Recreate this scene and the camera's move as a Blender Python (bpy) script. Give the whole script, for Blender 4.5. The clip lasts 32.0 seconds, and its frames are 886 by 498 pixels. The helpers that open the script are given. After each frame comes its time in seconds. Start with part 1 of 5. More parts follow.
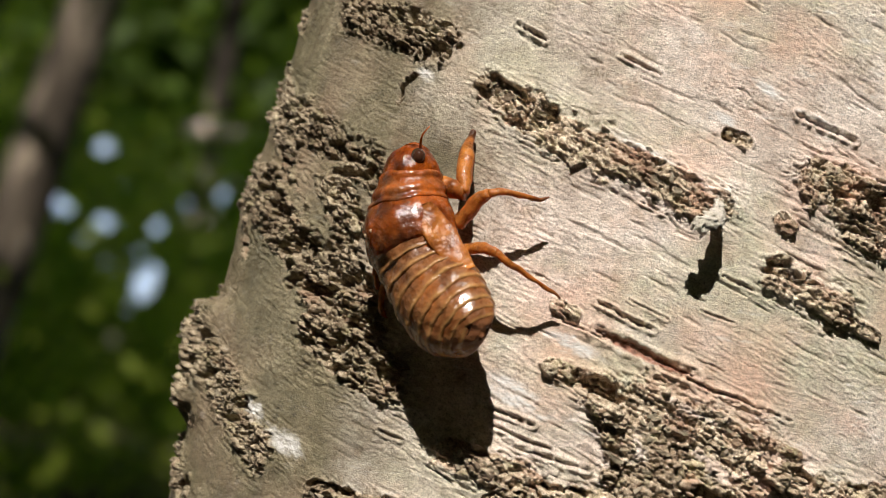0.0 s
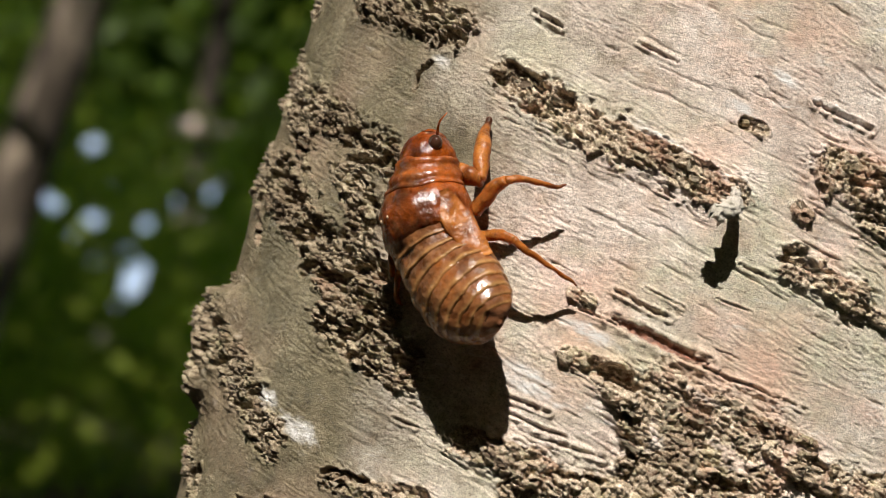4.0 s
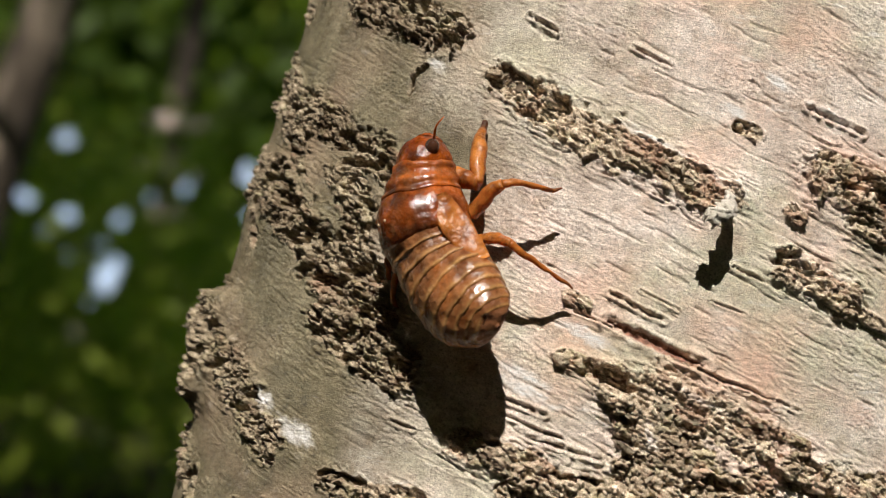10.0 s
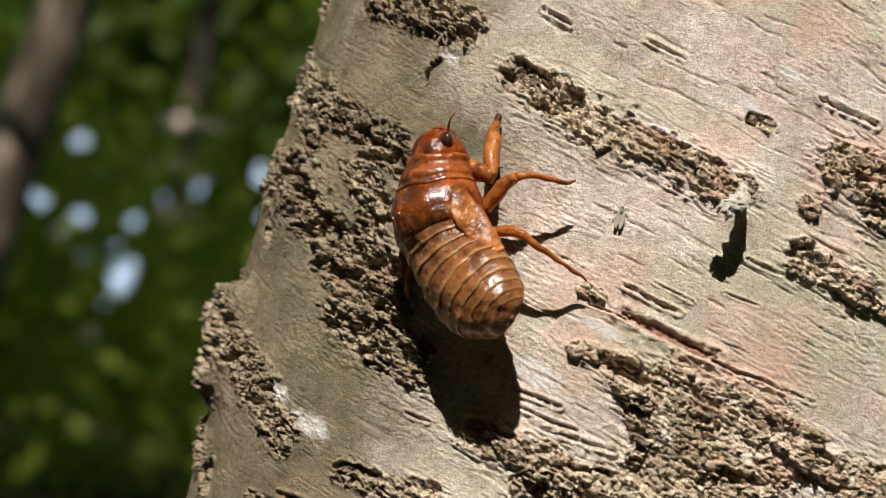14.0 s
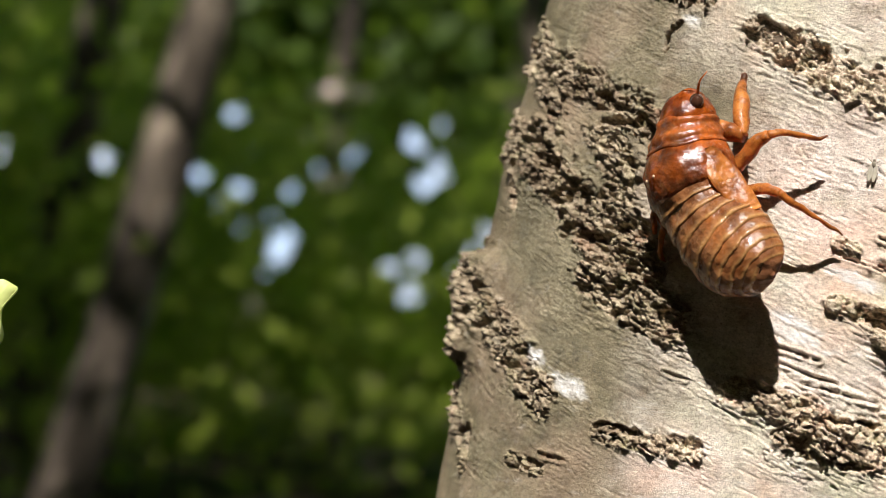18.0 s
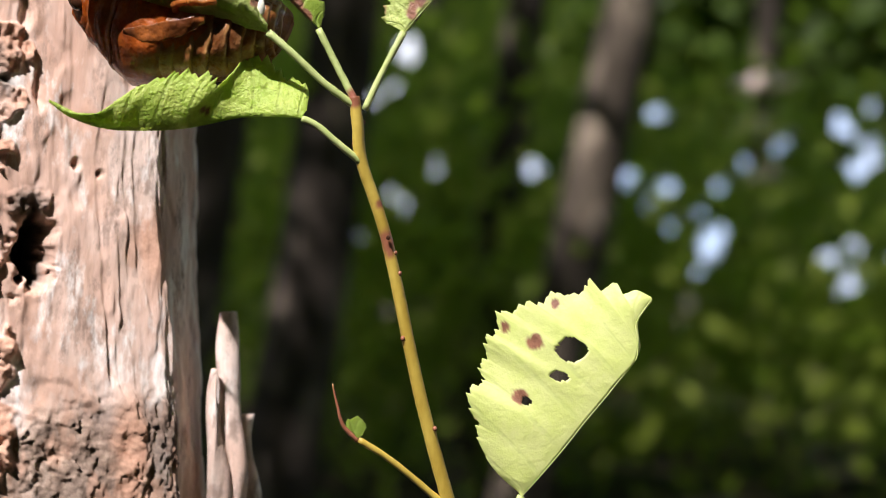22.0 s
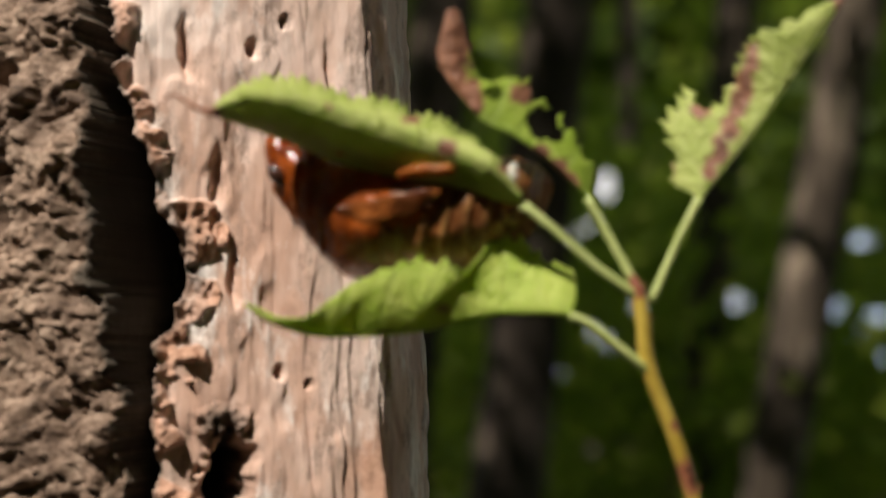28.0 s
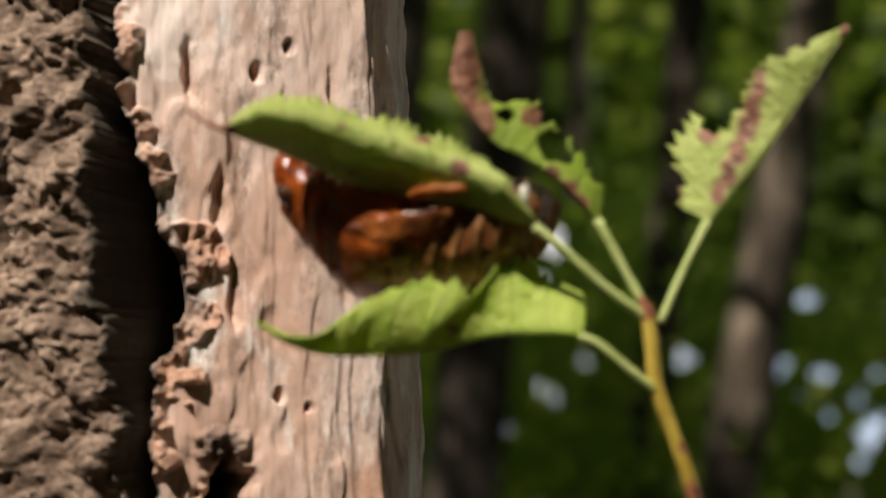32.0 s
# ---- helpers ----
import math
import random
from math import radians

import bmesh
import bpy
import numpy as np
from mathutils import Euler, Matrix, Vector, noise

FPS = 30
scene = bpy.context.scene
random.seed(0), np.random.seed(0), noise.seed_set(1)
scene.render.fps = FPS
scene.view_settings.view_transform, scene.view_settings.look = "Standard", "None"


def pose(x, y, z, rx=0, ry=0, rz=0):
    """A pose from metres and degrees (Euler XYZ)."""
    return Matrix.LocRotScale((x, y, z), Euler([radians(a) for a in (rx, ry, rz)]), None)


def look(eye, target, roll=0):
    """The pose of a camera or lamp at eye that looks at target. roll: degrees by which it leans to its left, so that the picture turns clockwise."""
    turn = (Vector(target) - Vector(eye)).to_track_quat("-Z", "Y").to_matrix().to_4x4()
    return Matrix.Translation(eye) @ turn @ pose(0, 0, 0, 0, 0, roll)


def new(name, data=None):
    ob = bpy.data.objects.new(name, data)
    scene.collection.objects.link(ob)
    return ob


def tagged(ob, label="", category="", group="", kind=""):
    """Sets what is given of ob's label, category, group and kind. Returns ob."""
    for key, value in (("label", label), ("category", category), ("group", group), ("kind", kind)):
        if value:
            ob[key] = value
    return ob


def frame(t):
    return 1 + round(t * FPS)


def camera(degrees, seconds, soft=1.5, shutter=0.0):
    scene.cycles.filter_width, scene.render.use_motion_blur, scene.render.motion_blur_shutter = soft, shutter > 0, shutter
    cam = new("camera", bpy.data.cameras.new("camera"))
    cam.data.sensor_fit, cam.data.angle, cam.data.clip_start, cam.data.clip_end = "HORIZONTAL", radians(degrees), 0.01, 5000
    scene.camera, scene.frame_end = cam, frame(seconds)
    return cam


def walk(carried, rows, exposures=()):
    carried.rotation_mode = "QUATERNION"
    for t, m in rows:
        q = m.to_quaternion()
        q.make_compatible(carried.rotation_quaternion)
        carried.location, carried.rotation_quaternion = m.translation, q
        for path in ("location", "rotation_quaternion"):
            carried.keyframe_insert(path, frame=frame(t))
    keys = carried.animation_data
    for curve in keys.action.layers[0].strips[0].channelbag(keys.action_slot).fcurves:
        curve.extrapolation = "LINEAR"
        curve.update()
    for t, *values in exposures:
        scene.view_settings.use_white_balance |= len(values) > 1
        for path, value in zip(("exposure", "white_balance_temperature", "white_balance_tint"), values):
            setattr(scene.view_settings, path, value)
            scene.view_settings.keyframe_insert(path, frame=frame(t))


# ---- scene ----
cam = camera(32.0, 32.0, 0.8)
cam.data.dof.use_dof = True
cam.data.dof.focus_distance = 0.224
cam.data.dof.aperture_fstop = 17.5
PATH = [
    (0.0, look((0.0000, 0.0000, 1.4000), (0.0000, 0.2195, 1.4153), 9.00)),
    (0.5, look((-0.0009, 0.0010, 1.3985), (-0.0002, 0.2204, 1.4151), 9.52)),
    (1.0, look((-0.0021, 0.0004, 1.3993), (-0.0008, 0.2198, 1.4153), 8.96)),
    (1.5, look((-0.0016, -0.0002, 1.3995), (-0.0009, 0.2192, 1.4159), 8.87)),
    (2.0, look((-0.0024, -0.0001, 1.3992), (-0.0011, 0.2193, 1.4157), 8.88)),
    (2.5, look((-0.0031, 0.0010, 1.3980), (-0.0021, 0.2203, 1.4149), 9.45)),
    (3.0, look((-0.0020, 0.0008, 1.3979), (-0.0017, 0.2203, 1.4137), 9.25)),
    (3.5, look((-0.0036, 0.0008, 1.3978), (-0.0024, 0.2203, 1.4132), 9.17)),
    (5.5, look((-0.0035, 0.0002, 1.3979), (-0.0015, 0.2197, 1.4132), 9.24)),
    (6.0, look((-0.0031, -0.0004, 1.3988), (-0.0010, 0.2191, 1.4133), 8.70)),
    (6.5, look((-0.0040, -0.0000, 1.3980), (-0.0005, 0.2194, 1.4130), 9.04)),
    (7.0, look((-0.0052, 0.0017, 1.3956), (-0.0009, 0.2210, 1.4119), 9.88)),
    (7.5, look((-0.0057, 0.0015, 1.3963), (-0.0013, 0.2209, 1.4113), 9.35)),
    (8.0, look((-0.0047, 0.0002, 1.3974), (-0.0009, 0.2197, 1.4117), 9.07)),
    (8.5, look((-0.0062, -0.0000, 1.3983), (-0.0016, 0.2195, 1.4121), 8.78)),
    (9.0, look((-0.0060, -0.0007, 1.3990), (-0.0014, 0.2188, 1.4128), 8.72)),
    (9.5, look((-0.0064, -0.0006, 1.3987), (-0.0014, 0.2189, 1.4134), 9.03)),
    (10.0, look((-0.0069, -0.0004, 1.3984), (-0.0016, 0.2190, 1.4136), 9.07)),
    (10.5, look((-0.0063, -0.0015, 1.3992), (-0.0016, 0.2180, 1.4144), 8.93)),
    (11.0, look((-0.0072, -0.0013, 1.3989), (-0.0022, 0.2180, 1.4148), 9.09)),
    (11.5, look((-0.0069, -0.0001, 1.3970), (-0.0025, 0.2192, 1.4143), 9.73)),
    (12.0, look((-0.0062, -0.0013, 1.3979), (-0.0029, 0.2181, 1.4144), 9.32)),
    (12.5, look((-0.0057, -0.0014, 1.3975), (-0.0024, 0.2179, 1.4139), 9.29)),
    (13.0, look((-0.0062, -0.0010, 1.3970), (-0.0028, 0.2184, 1.4133), 9.38)),
    (13.5, look((-0.0069, -0.0008, 1.3969), (-0.0034, 0.2186, 1.4126), 9.24)),
    (15.5, look((-0.0066, -0.0033, 1.3990), (-0.0040, 0.2163, 1.4127), 8.22)),
    (16.0, look((-0.0089, -0.0030, 1.3981), (-0.0067, 0.2166, 1.4120), 8.44)),
    (16.5, look((-0.0096, -0.0020, 1.3963), (-0.0106, 0.2175, 1.4106), 8.85)),
    (17.0, look((-0.0130, -0.0031, 1.3958), (-0.0169, 0.2165, 1.4083), 8.13)),
    (17.5, look((-0.0190, -0.0039, 1.3954), (-0.0302, 0.2156, 1.4043), 7.29)),
    (18.0, look((-0.0214, -0.0066, 1.3957), (-0.0388, 0.2126, 1.4021), 6.83)),
    (18.5, look((-0.0252, -0.0109, 1.3966), (-0.0488, 0.2078, 1.4002), 6.24)),
    (19.0, look((-0.0288, -0.0110, 1.3961), (-0.0610, 0.2067, 1.3974), 5.72)),
    (19.5, look((-0.0358, -0.0081, 1.3942), (-0.0810, 0.2074, 1.3914), 4.74)),
    (20.0, look((-0.0427, -0.0046, 1.3944), (-0.0957, 0.2090, 1.3877), 4.74)),
    (20.5, look((-0.0458, -0.0006, 1.3948), (-0.1110, 0.2097, 1.3874), 4.42)),
    (21.0, look((-0.0464, -0.0021, 1.3939), (-0.1175, 0.2063, 1.3904), 3.77)),
    (21.5, look((-0.0487, -0.0025, 1.3937), (-0.1220, 0.2052, 1.3910), 3.62)),
    (22.0, look((-0.0518, -0.0061, 1.3936), (-0.1280, 0.2007, 1.3945), 3.43)),
    (22.5, look((-0.0644, 0.0055, 1.3960), (-0.1556, 0.2054, 1.4081), 3.22)),
    (23.0, look((-0.0664, 0.0041, 1.3981), (-0.1622, 0.2011, 1.4189), 3.30)),
    (23.5, look((-0.0677, 0.0035, 1.3980), (-0.1655, 0.1989, 1.4235), 2.80)),
    (24.0, look((-0.0698, 0.0205, 1.4010), (-0.1776, 0.2108, 1.4252), 2.54)),
    (24.5, look((-0.0806, 0.0376, 1.4024), (-0.1888, 0.2276, 1.4267), 2.60)),
    (25.0, look((-0.0812, 0.0378, 1.4018), (-0.1857, 0.2299, 1.4257), 2.72)),
    (25.5, look((-0.0810, 0.0373, 1.4015), (-0.1834, 0.2306, 1.4245), 2.48)),
    (27.5, look((-0.0833, 0.0367, 1.4013), (-0.1818, 0.2322, 1.4226), 2.01)),
    (28.0, look((-0.0812, 0.0375, 1.4038), (-0.1836, 0.2313, 1.4228), 2.14)),
    (28.5, look((-0.0842, 0.0351, 1.4032), (-0.1830, 0.2307, 1.4236), 2.12)),
    (29.0, look((-0.0838, 0.0354, 1.4029), (-0.1831, 0.2305, 1.4244), 2.16)),
    (29.5, look((-0.0823, 0.0358, 1.4040), (-0.1832, 0.2302, 1.4247), 2.18)),
    (30.0, look((-0.0846, 0.0354, 1.4015), (-0.1830, 0.2307, 1.4260), 2.31)),
    (30.5, look((-0.0850, 0.0355, 1.4010), (-0.1832, 0.2307, 1.4265), 2.41)),
    (31.0, look((-0.0847, 0.0355, 1.4021), (-0.1834, 0.2306, 1.4264), 2.30)),
    (31.5, look((-0.0840, 0.0358, 1.4018), (-0.1833, 0.2307, 1.4263), 2.31)),
    (32.0, look((-0.0869, 0.0343, 1.3997), (-0.1826, 0.2305, 1.4268), 2.59)),
]
EXPOSURES = [(0.0, 0.27, 6500, 10), (9.0, 0.27, 6500, 10), (16.0, 0.18, 6500, 10), (17.5, 0.50, 6450, 10), (18.0, 0.66, 6300, 10.5), (19.0, 1.22, 6000, 12), (20.0, 1.15, 5950, 18), (21.0, 0.98, 5950, 17), (22.0, 0.72, 6150, 15.5), (23.0, 0.46, 6650, 15.5), (24.0, 0.08, 6850, 14), (24.7, 0.14, 6900, 13.5), (32.0, 0.12, 6900, 12)]
walk(cam, PATH, EXPOSURES)

# ---- light: forest under a clear sky, sun over the camera's shoulder ----
SUN = Vector((0.14, 0.62, -0.77)).normalized()
world = bpy.data.worlds.new("sky")
world.use_nodes = True
scene.world = world
nt = world.node_tree
sky = nt.nodes.new("ShaderNodeTexSky")
sky.sky_type, sky.sun_disc = "NISHITA", False
sky.sun_elevation = math.asin(-SUN.z)
sky.sun_rotation = math.atan2(-SUN.x, -SUN.y)
nt.links.new(sky.outputs[0], nt.nodes["Background"].inputs[0])
nt.nodes["Background"].inputs[1].default_value = 0.11
sun = new("sun", bpy.data.lights.new("sun", "SUN"))
sun.data.energy, sun.data.angle, sun.data.color = 5.0, radians(0.55), (1.0, 0.94, 0.86)
sun.matrix_world = look((0, 0, 30), Vector((0, 0, 30)) + SUN)


# ---- materials ----
class Nodes:
    """A short way to write a node material."""

    def __init__(self, name):
        self.mat = bpy.data.materials.new(name)
        self.mat.use_nodes = True
        self.t = self.mat.node_tree
        self.bsdf = self.t.nodes["Principled BSDF"]
        self.out = self.t.nodes["Material Output"]
        self.coord = self.add("ShaderNodeTexCoord").outputs["Object"]

    def add(self, kind, **inputs):
        n = self.t.nodes.new(kind)
        for k, v in inputs.items():
            self.put(n.inputs[k], v)
        return n

    def put(self, socket, v):
        if isinstance(v, bpy.types.NodeSocket):
            self.t.links.new(v, socket)
        else:
            socket.default_value = v

    def noise(self, scale, detail=6.0, rough=0.6, stretch=None, distort=0.0):
        v = self.coord
        if stretch:
            m = self.add("ShaderNodeMapping", Vector=v)
            m.inputs["Scale"].default_value = stretch
            v = m.outputs[0]
        return self.add("ShaderNodeTexNoise", Vector=v, Scale=scale, Detail=detail, Roughness=rough, Distortion=distort).outputs["Fac"]

    def voronoi(self, scale, feature="F1"):
        n = self.add("ShaderNodeTexVoronoi", Vector=self.coord, Scale=scale)
        n.feature = feature
        return n.outputs["Distance"]

    def ramp(self, fac, stops):
        n = self.add("ShaderNodeValToRGB", Fac=fac)
        e = n.color_ramp.elements
        while len(e) < len(stops):
            e.new(0.5)
        for el, (p, c) in zip(e, stops):
            el.position = p
            el.color = (*c, 1) if len(c) == 3 else c
        return n.outputs["Color"]

    def mix(self, fac, a, b, mode="MIX"):
        n = self.add("ShaderNodeMix")
        n.data_type, n.blend_type = "RGBA", mode
        self.put(n.inputs["Factor"], fac)
        self.put(n.inputs["A"], a if isinstance(a, bpy.types.NodeSocket) else (*a, 1))
        self.put(n.inputs["B"], b if isinstance(b, bpy.types.NodeSocket) else (*b, 1))
        return n.outputs["Result"]

    def math(self, op, a, b=0.0):
        n = self.add("ShaderNodeMath")
        n.operation = op
        self.put(n.inputs[0], a)
        self.put(n.inputs[1], b)
        return n.outputs[0]

    def attr(self, name):
        n = self.add("ShaderNodeAttribute")
        n.attribute_name = name
        return n.outputs["Fac"]

    def bump(self, height, strength, distance, normal=None):
        n = self.add("ShaderNodeBump", Height=height, Strength=strength, Distance=distance)
        if normal:
            self.put(n.inputs["Normal"], normal)
        return n.outputs[0]

    def done(self, color, rough, normal=None, **more):
        self.put(self.bsdf.inputs["Base Color"], color if isinstance(color, bpy.types.NodeSocket) else (*color, 1))
        self.put(self.bsdf.inputs["Roughness"], rough)
        if normal:
            self.put(self.bsdf.inputs["Normal"], normal)
        for k, v in more.items():
            self.put(self.bsdf.inputs[k.replace("_", " ")], v)
        return self.mat

    def translucent(self, color, share, normal=None):
        """Lets part of the light through a thin sheet."""
        tr = self.add("ShaderNodeBsdfTranslucent", Color=color if isinstance(color, bpy.types.NodeSocket) else (*color, 1))
        if normal:
            self.put(tr.inputs["Normal"], normal)
        m = self.add("ShaderNodeMixShader", Fac=share)
        self.put(m.inputs[1], self.bsdf.outputs[0])
        self.put(m.inputs[2], tr.outputs[0])
        self.t.links.new(m.outputs[0], self.out.inputs["Surface"])
        return self.mat


def cherry_bark():
    n = Nodes("cherry_bark")
    rough, pale, algae, red = n.attr("rough"), n.attr("pale"), n.attr("algae"), n.attr("red")
    big = n.ramp(n.noise(70, 6, 0.65), [(0.3, (0.50, 0.41, 0.345)), (0.5, (0.70, 0.605, 0.535)), (0.70, (0.88, 0.81, 0.755))])
    fine = n.ramp(n.noise(1300, 8, 0.8, (0.8, 1, 1.2)), [(0.30, (0.30, 0.26, 0.22)), (0.42, (0.82, 0.80, 0.78)), (0.60, (1.25, 1.25, 1.25))])
    speck = n.ramp(n.noise(3400, 4, 0.75), [(0.30, (0.32, 0.28, 0.25)), (0.44, (1, 1, 1)), (0.66, (1.3, 1.3, 1.3))])
    blotch = n.ramp(n.noise(260, 6, 0.7), [(0.32, (0.68, 0.62, 0.55)), (0.5, (1.0, 1.0, 1.0)), (0.7, (1.12, 1.12, 1.1))])
    c = n.mix(1.0, n.mix(0.9, n.mix(0.9, big, fine, "MULTIPLY"), speck, "MULTIPLY"), blotch, "MULTIPLY")
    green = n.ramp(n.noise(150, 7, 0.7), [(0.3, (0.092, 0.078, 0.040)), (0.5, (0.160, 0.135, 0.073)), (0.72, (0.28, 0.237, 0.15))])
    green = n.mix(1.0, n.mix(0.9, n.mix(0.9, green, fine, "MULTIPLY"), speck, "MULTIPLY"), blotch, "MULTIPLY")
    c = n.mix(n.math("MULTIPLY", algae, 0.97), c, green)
    lichen = n.ramp(n.noise(38, 6, 0.7, (0.6, 1, 1)), [(0.46, (0, 0, 0)), (0.62, (0.75, 0.75, 0.75))])
    c = n.mix(n.math("MULTIPLY", lichen, n.math("SUBTRACT", 1.0, n.math("MULTIPLY", algae, 0.9))), c, n.mix(1.0, n.mix(0.9, (0.50, 0.49, 0.35), fine, "MULTIPLY"), speck, "MULTIPLY"))
    pink = n.ramp(n.noise(48, 5, 0.6), [(0.48, (0, 0, 0)), (0.68, (1, 1, 1))])
    c = n.mix(n.math("MULTIPLY", n.math("SUBTRACT", 1.0, n.math("MULTIPLY", algae, 0.75)), n.math("MULTIPLY", pink, 0.62)), c, n.mix(0.8, (0.78, 0.48, 0.36), fine, "MULTIPLY"))
    crumb = n.ramp(n.noise(1300, 7, 0.8), [(0.33, (0.10, 0.074, 0.053)), (0.47, (0.30, 0.245, 0.185)), (0.63, (0.62, 0.56, 0.47))])
    tone = n.ramp(n.noise(110, 4, 0.6), [(0.33, (0.5, 0.43, 0.36)), (0.5, (0.95, 0.92, 0.86)), (0.68, (1.25, 1.22, 1.18))])
    crumb = n.mix(1.0, crumb, tone, "MULTIPLY")
    moss_shade = n.ramp(n.noise(240, 4), [(0.52, (0, 0, 0)), (0.66, (1, 1, 1))])
    crumb = n.mix(n.math("MULTIPLY", moss_shade, 0.35), crumb, (0.36, 0.35, 0.19))
    rusty = n.ramp(n.noise(150, 4), [(0.57, (0, 0, 0)), (0.68, (1, 1, 1))])
    crumb = n.mix(n.math("MULTIPLY", rusty, 0.55), crumb, (0.40, 0.24, 0.17))
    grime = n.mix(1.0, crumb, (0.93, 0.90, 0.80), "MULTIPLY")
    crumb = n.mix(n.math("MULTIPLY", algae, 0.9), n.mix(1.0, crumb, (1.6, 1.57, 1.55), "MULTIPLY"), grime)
    c = n.mix(rough, c, crumb)
    c = n.mix(red, c, n.ramp(n.noise(1500, 5, 0.7), [(0.35, (0.16, 0.06, 0.04)), (0.6, (0.45, 0.19, 0.12))]))
    wax = n.ramp(n.noise(420, 7, 0.75, (0.35, 1, 1.7)), [(0.58, (0, 0, 0)), (0.70, (0.75, 0.75, 0.75))])
    c = n.mix(n.math("MULTIPLY", wax, n.math("SUBTRACT", 1.0, n.math("MAXIMUM", rough, n.math("MULTIPLY", algae, 0.75)))), c, (0.84, 0.81, 0.77))
    white = n.math("MULTIPLY", pale, n.ramp(n.noise(900, 6, 0.75, (0.5, 1, 1.5)), [(0.3, (0.1, 0.1, 0.1)), (0.6, (1, 1, 1))]))
    c = n.mix(white, c, (0.84, 0.82, 0.80))
    line = n.ramp(n.noise(950, 3, 0.6, (0.22, 1, 1.9)), [(0.36, (0, 0, 0)), (0.42, (1, 1, 1))])
    h = n.math("ADD", n.math("MULTIPLY", n.noise(1900, 6, 0.8, (0.8, 1, 1.2)), 0.9), n.math("MULTIPLY", line, 0.07))
    gloss = n.ramp(n.noise(300, 5), [(0.3, (0.34, 0.34, 0.34)), (0.7, (0.58, 0.58, 0.58))])
    gloss = n.mix(rough, gloss, (0.85, 0.85, 0.85))
    return n.done(c, gloss, n.bump(n.math("ADD", h, n.math("MULTIPLY", n.noise(5200, 3, 0.7), 0.5)), 1.0, 0.00030))


def flake_bark():
    n = Nodes("bark_crumb")
    info = n.add("ShaderNodeObjectInfo").outputs["Random"]
    c = n.ramp(n.noise(900, 6, 0.7), [(0.25, (0.13, 0.10, 0.075)), (0.5, (0.32, 0.27, 0.21)), (0.72, (0.56, 0.50, 0.41))])
    tone = n.ramp(info, [(0.0, (0.6, 0.52, 0.45)), (0.25, (1.0, 0.8, 0.66)), (0.5, (0.95, 0.95, 0.84)), (0.75, (1.1, 1.07, 0.98)), (1.0, (1.3, 1.27, 1.2))])
    return n.done(n.mix(1.0, c, tone, "MULTIPLY"), 0.85, n.bump(n.noise(2200, 5, 0.7), 0.6, 0.0004))


def amber_shell(name, dark, light, share, coat=0.6, dull=0.0):
    n = Nodes(name)
    c = n.ramp(n.noise(210, 7, 0.68), [(0.30, dark), (0.5, [a * 0.6 + b * 0.4 for a, b in zip(dark, light)]), (0.68, light)])
    mottle = n.ramp(n.noise(480, 6, 0.7), [(0.34, (0.20, 0.14, 0.10)), (0.52, (1, 1, 1)), (0.7, (1.3, 1.3, 1.25))])
    c = n.mix(0.85, c, mottle, "MULTIPLY")
    c = n.mix(n.math("MULTIPLY", n.attr("stain"), n.ramp(n.noise(350, 5), [(0.3, (0.4, 0.4, 0.4)), (0.6, (0.95, 0.95, 0.95))])), c, (0.03, 0.012, 0.006))
    # gold painted along the segment rims as their sun highlights
    c = n.mix(n.math("MULTIPLY", n.attr("rim"), n.ramp(n.noise(700, 5, 0.7), [(0.32, (0.15, 0.15, 0.15)), (0.6, (0.9, 0.9, 0.9))])), c, (0.74, 0.42, 0.15))
    dirt = n.ramp(n.noise(620, 7, 0.75), [(0.40, (0, 0, 0)), (0.60, (0.9, 0.9, 0.9))])
    c = n.mix(n.math("MULTIPLY", n.attr("dust"), dirt), c, (0.43, 0.20, 0.08))
    gloss = n.ramp(n.noise(520, 6, 0.7), [(0.3, (0.10 + dull, 0.10 + dull, 0.10 + dull)), (0.7, (0.42 + dull, 0.42 + dull, 0.42 + dull))])
    nb = n.bump(n.math("ADD", n.math("MULTIPLY", n.noise(700, 4, 0.55), 0.3), n.math("ADD", n.math("MULTIPLY", n.noise(1900, 4, 0.7), 0.16), n.math("MULTIPLY", n.noise(300, 3, 0.5), 1.8))), 0.6, 0.0008)
    n.done(c, gloss, nb, Coat_Weight=coat, Coat_Roughness=0.12)
    n.bsdf.inputs["IOR"].default_value = 1.55
    return n.translucent(n.mix(0.6, c, (0.55, 0.12, 0.012)), share, nb)


def leaf_green(name, top, deep, share, relief=0.7):
    n = Nodes(name)
    dead, vein = n.attr("dead"), n.attr("vein")
    c = n.ramp(n.noise(240, 5), [(0.3, deep), (0.68, top)])
    c = n.mix(n.math("MULTIPLY", vein, 0.16), c, (0.46, 0.56, 0.22))
    brown = n.ramp(n.noise(600, 5), [(0.3, (0.12, 0.045, 0.025)), (0.7, (0.36, 0.165, 0.095))])
    c = n.mix(dead, c, brown)
    h = n.math("ADD", n.math("MULTIPLY", vein, -0.25), n.noise(700, 4))
    h = n.math("ADD", h, n.math("MULTIPLY", n.noise(220, 4, 0.6), 1.4))
    nb = n.bump(h, relief, 0.0006)
    n.done(c, 0.48, nb)
    return n.translucent(n.mix(0.6, c, (0.62, 0.80, 0.10)), n.math("MULTIPLY", n.math("SUBTRACT", 1.0, dead), share), nb)


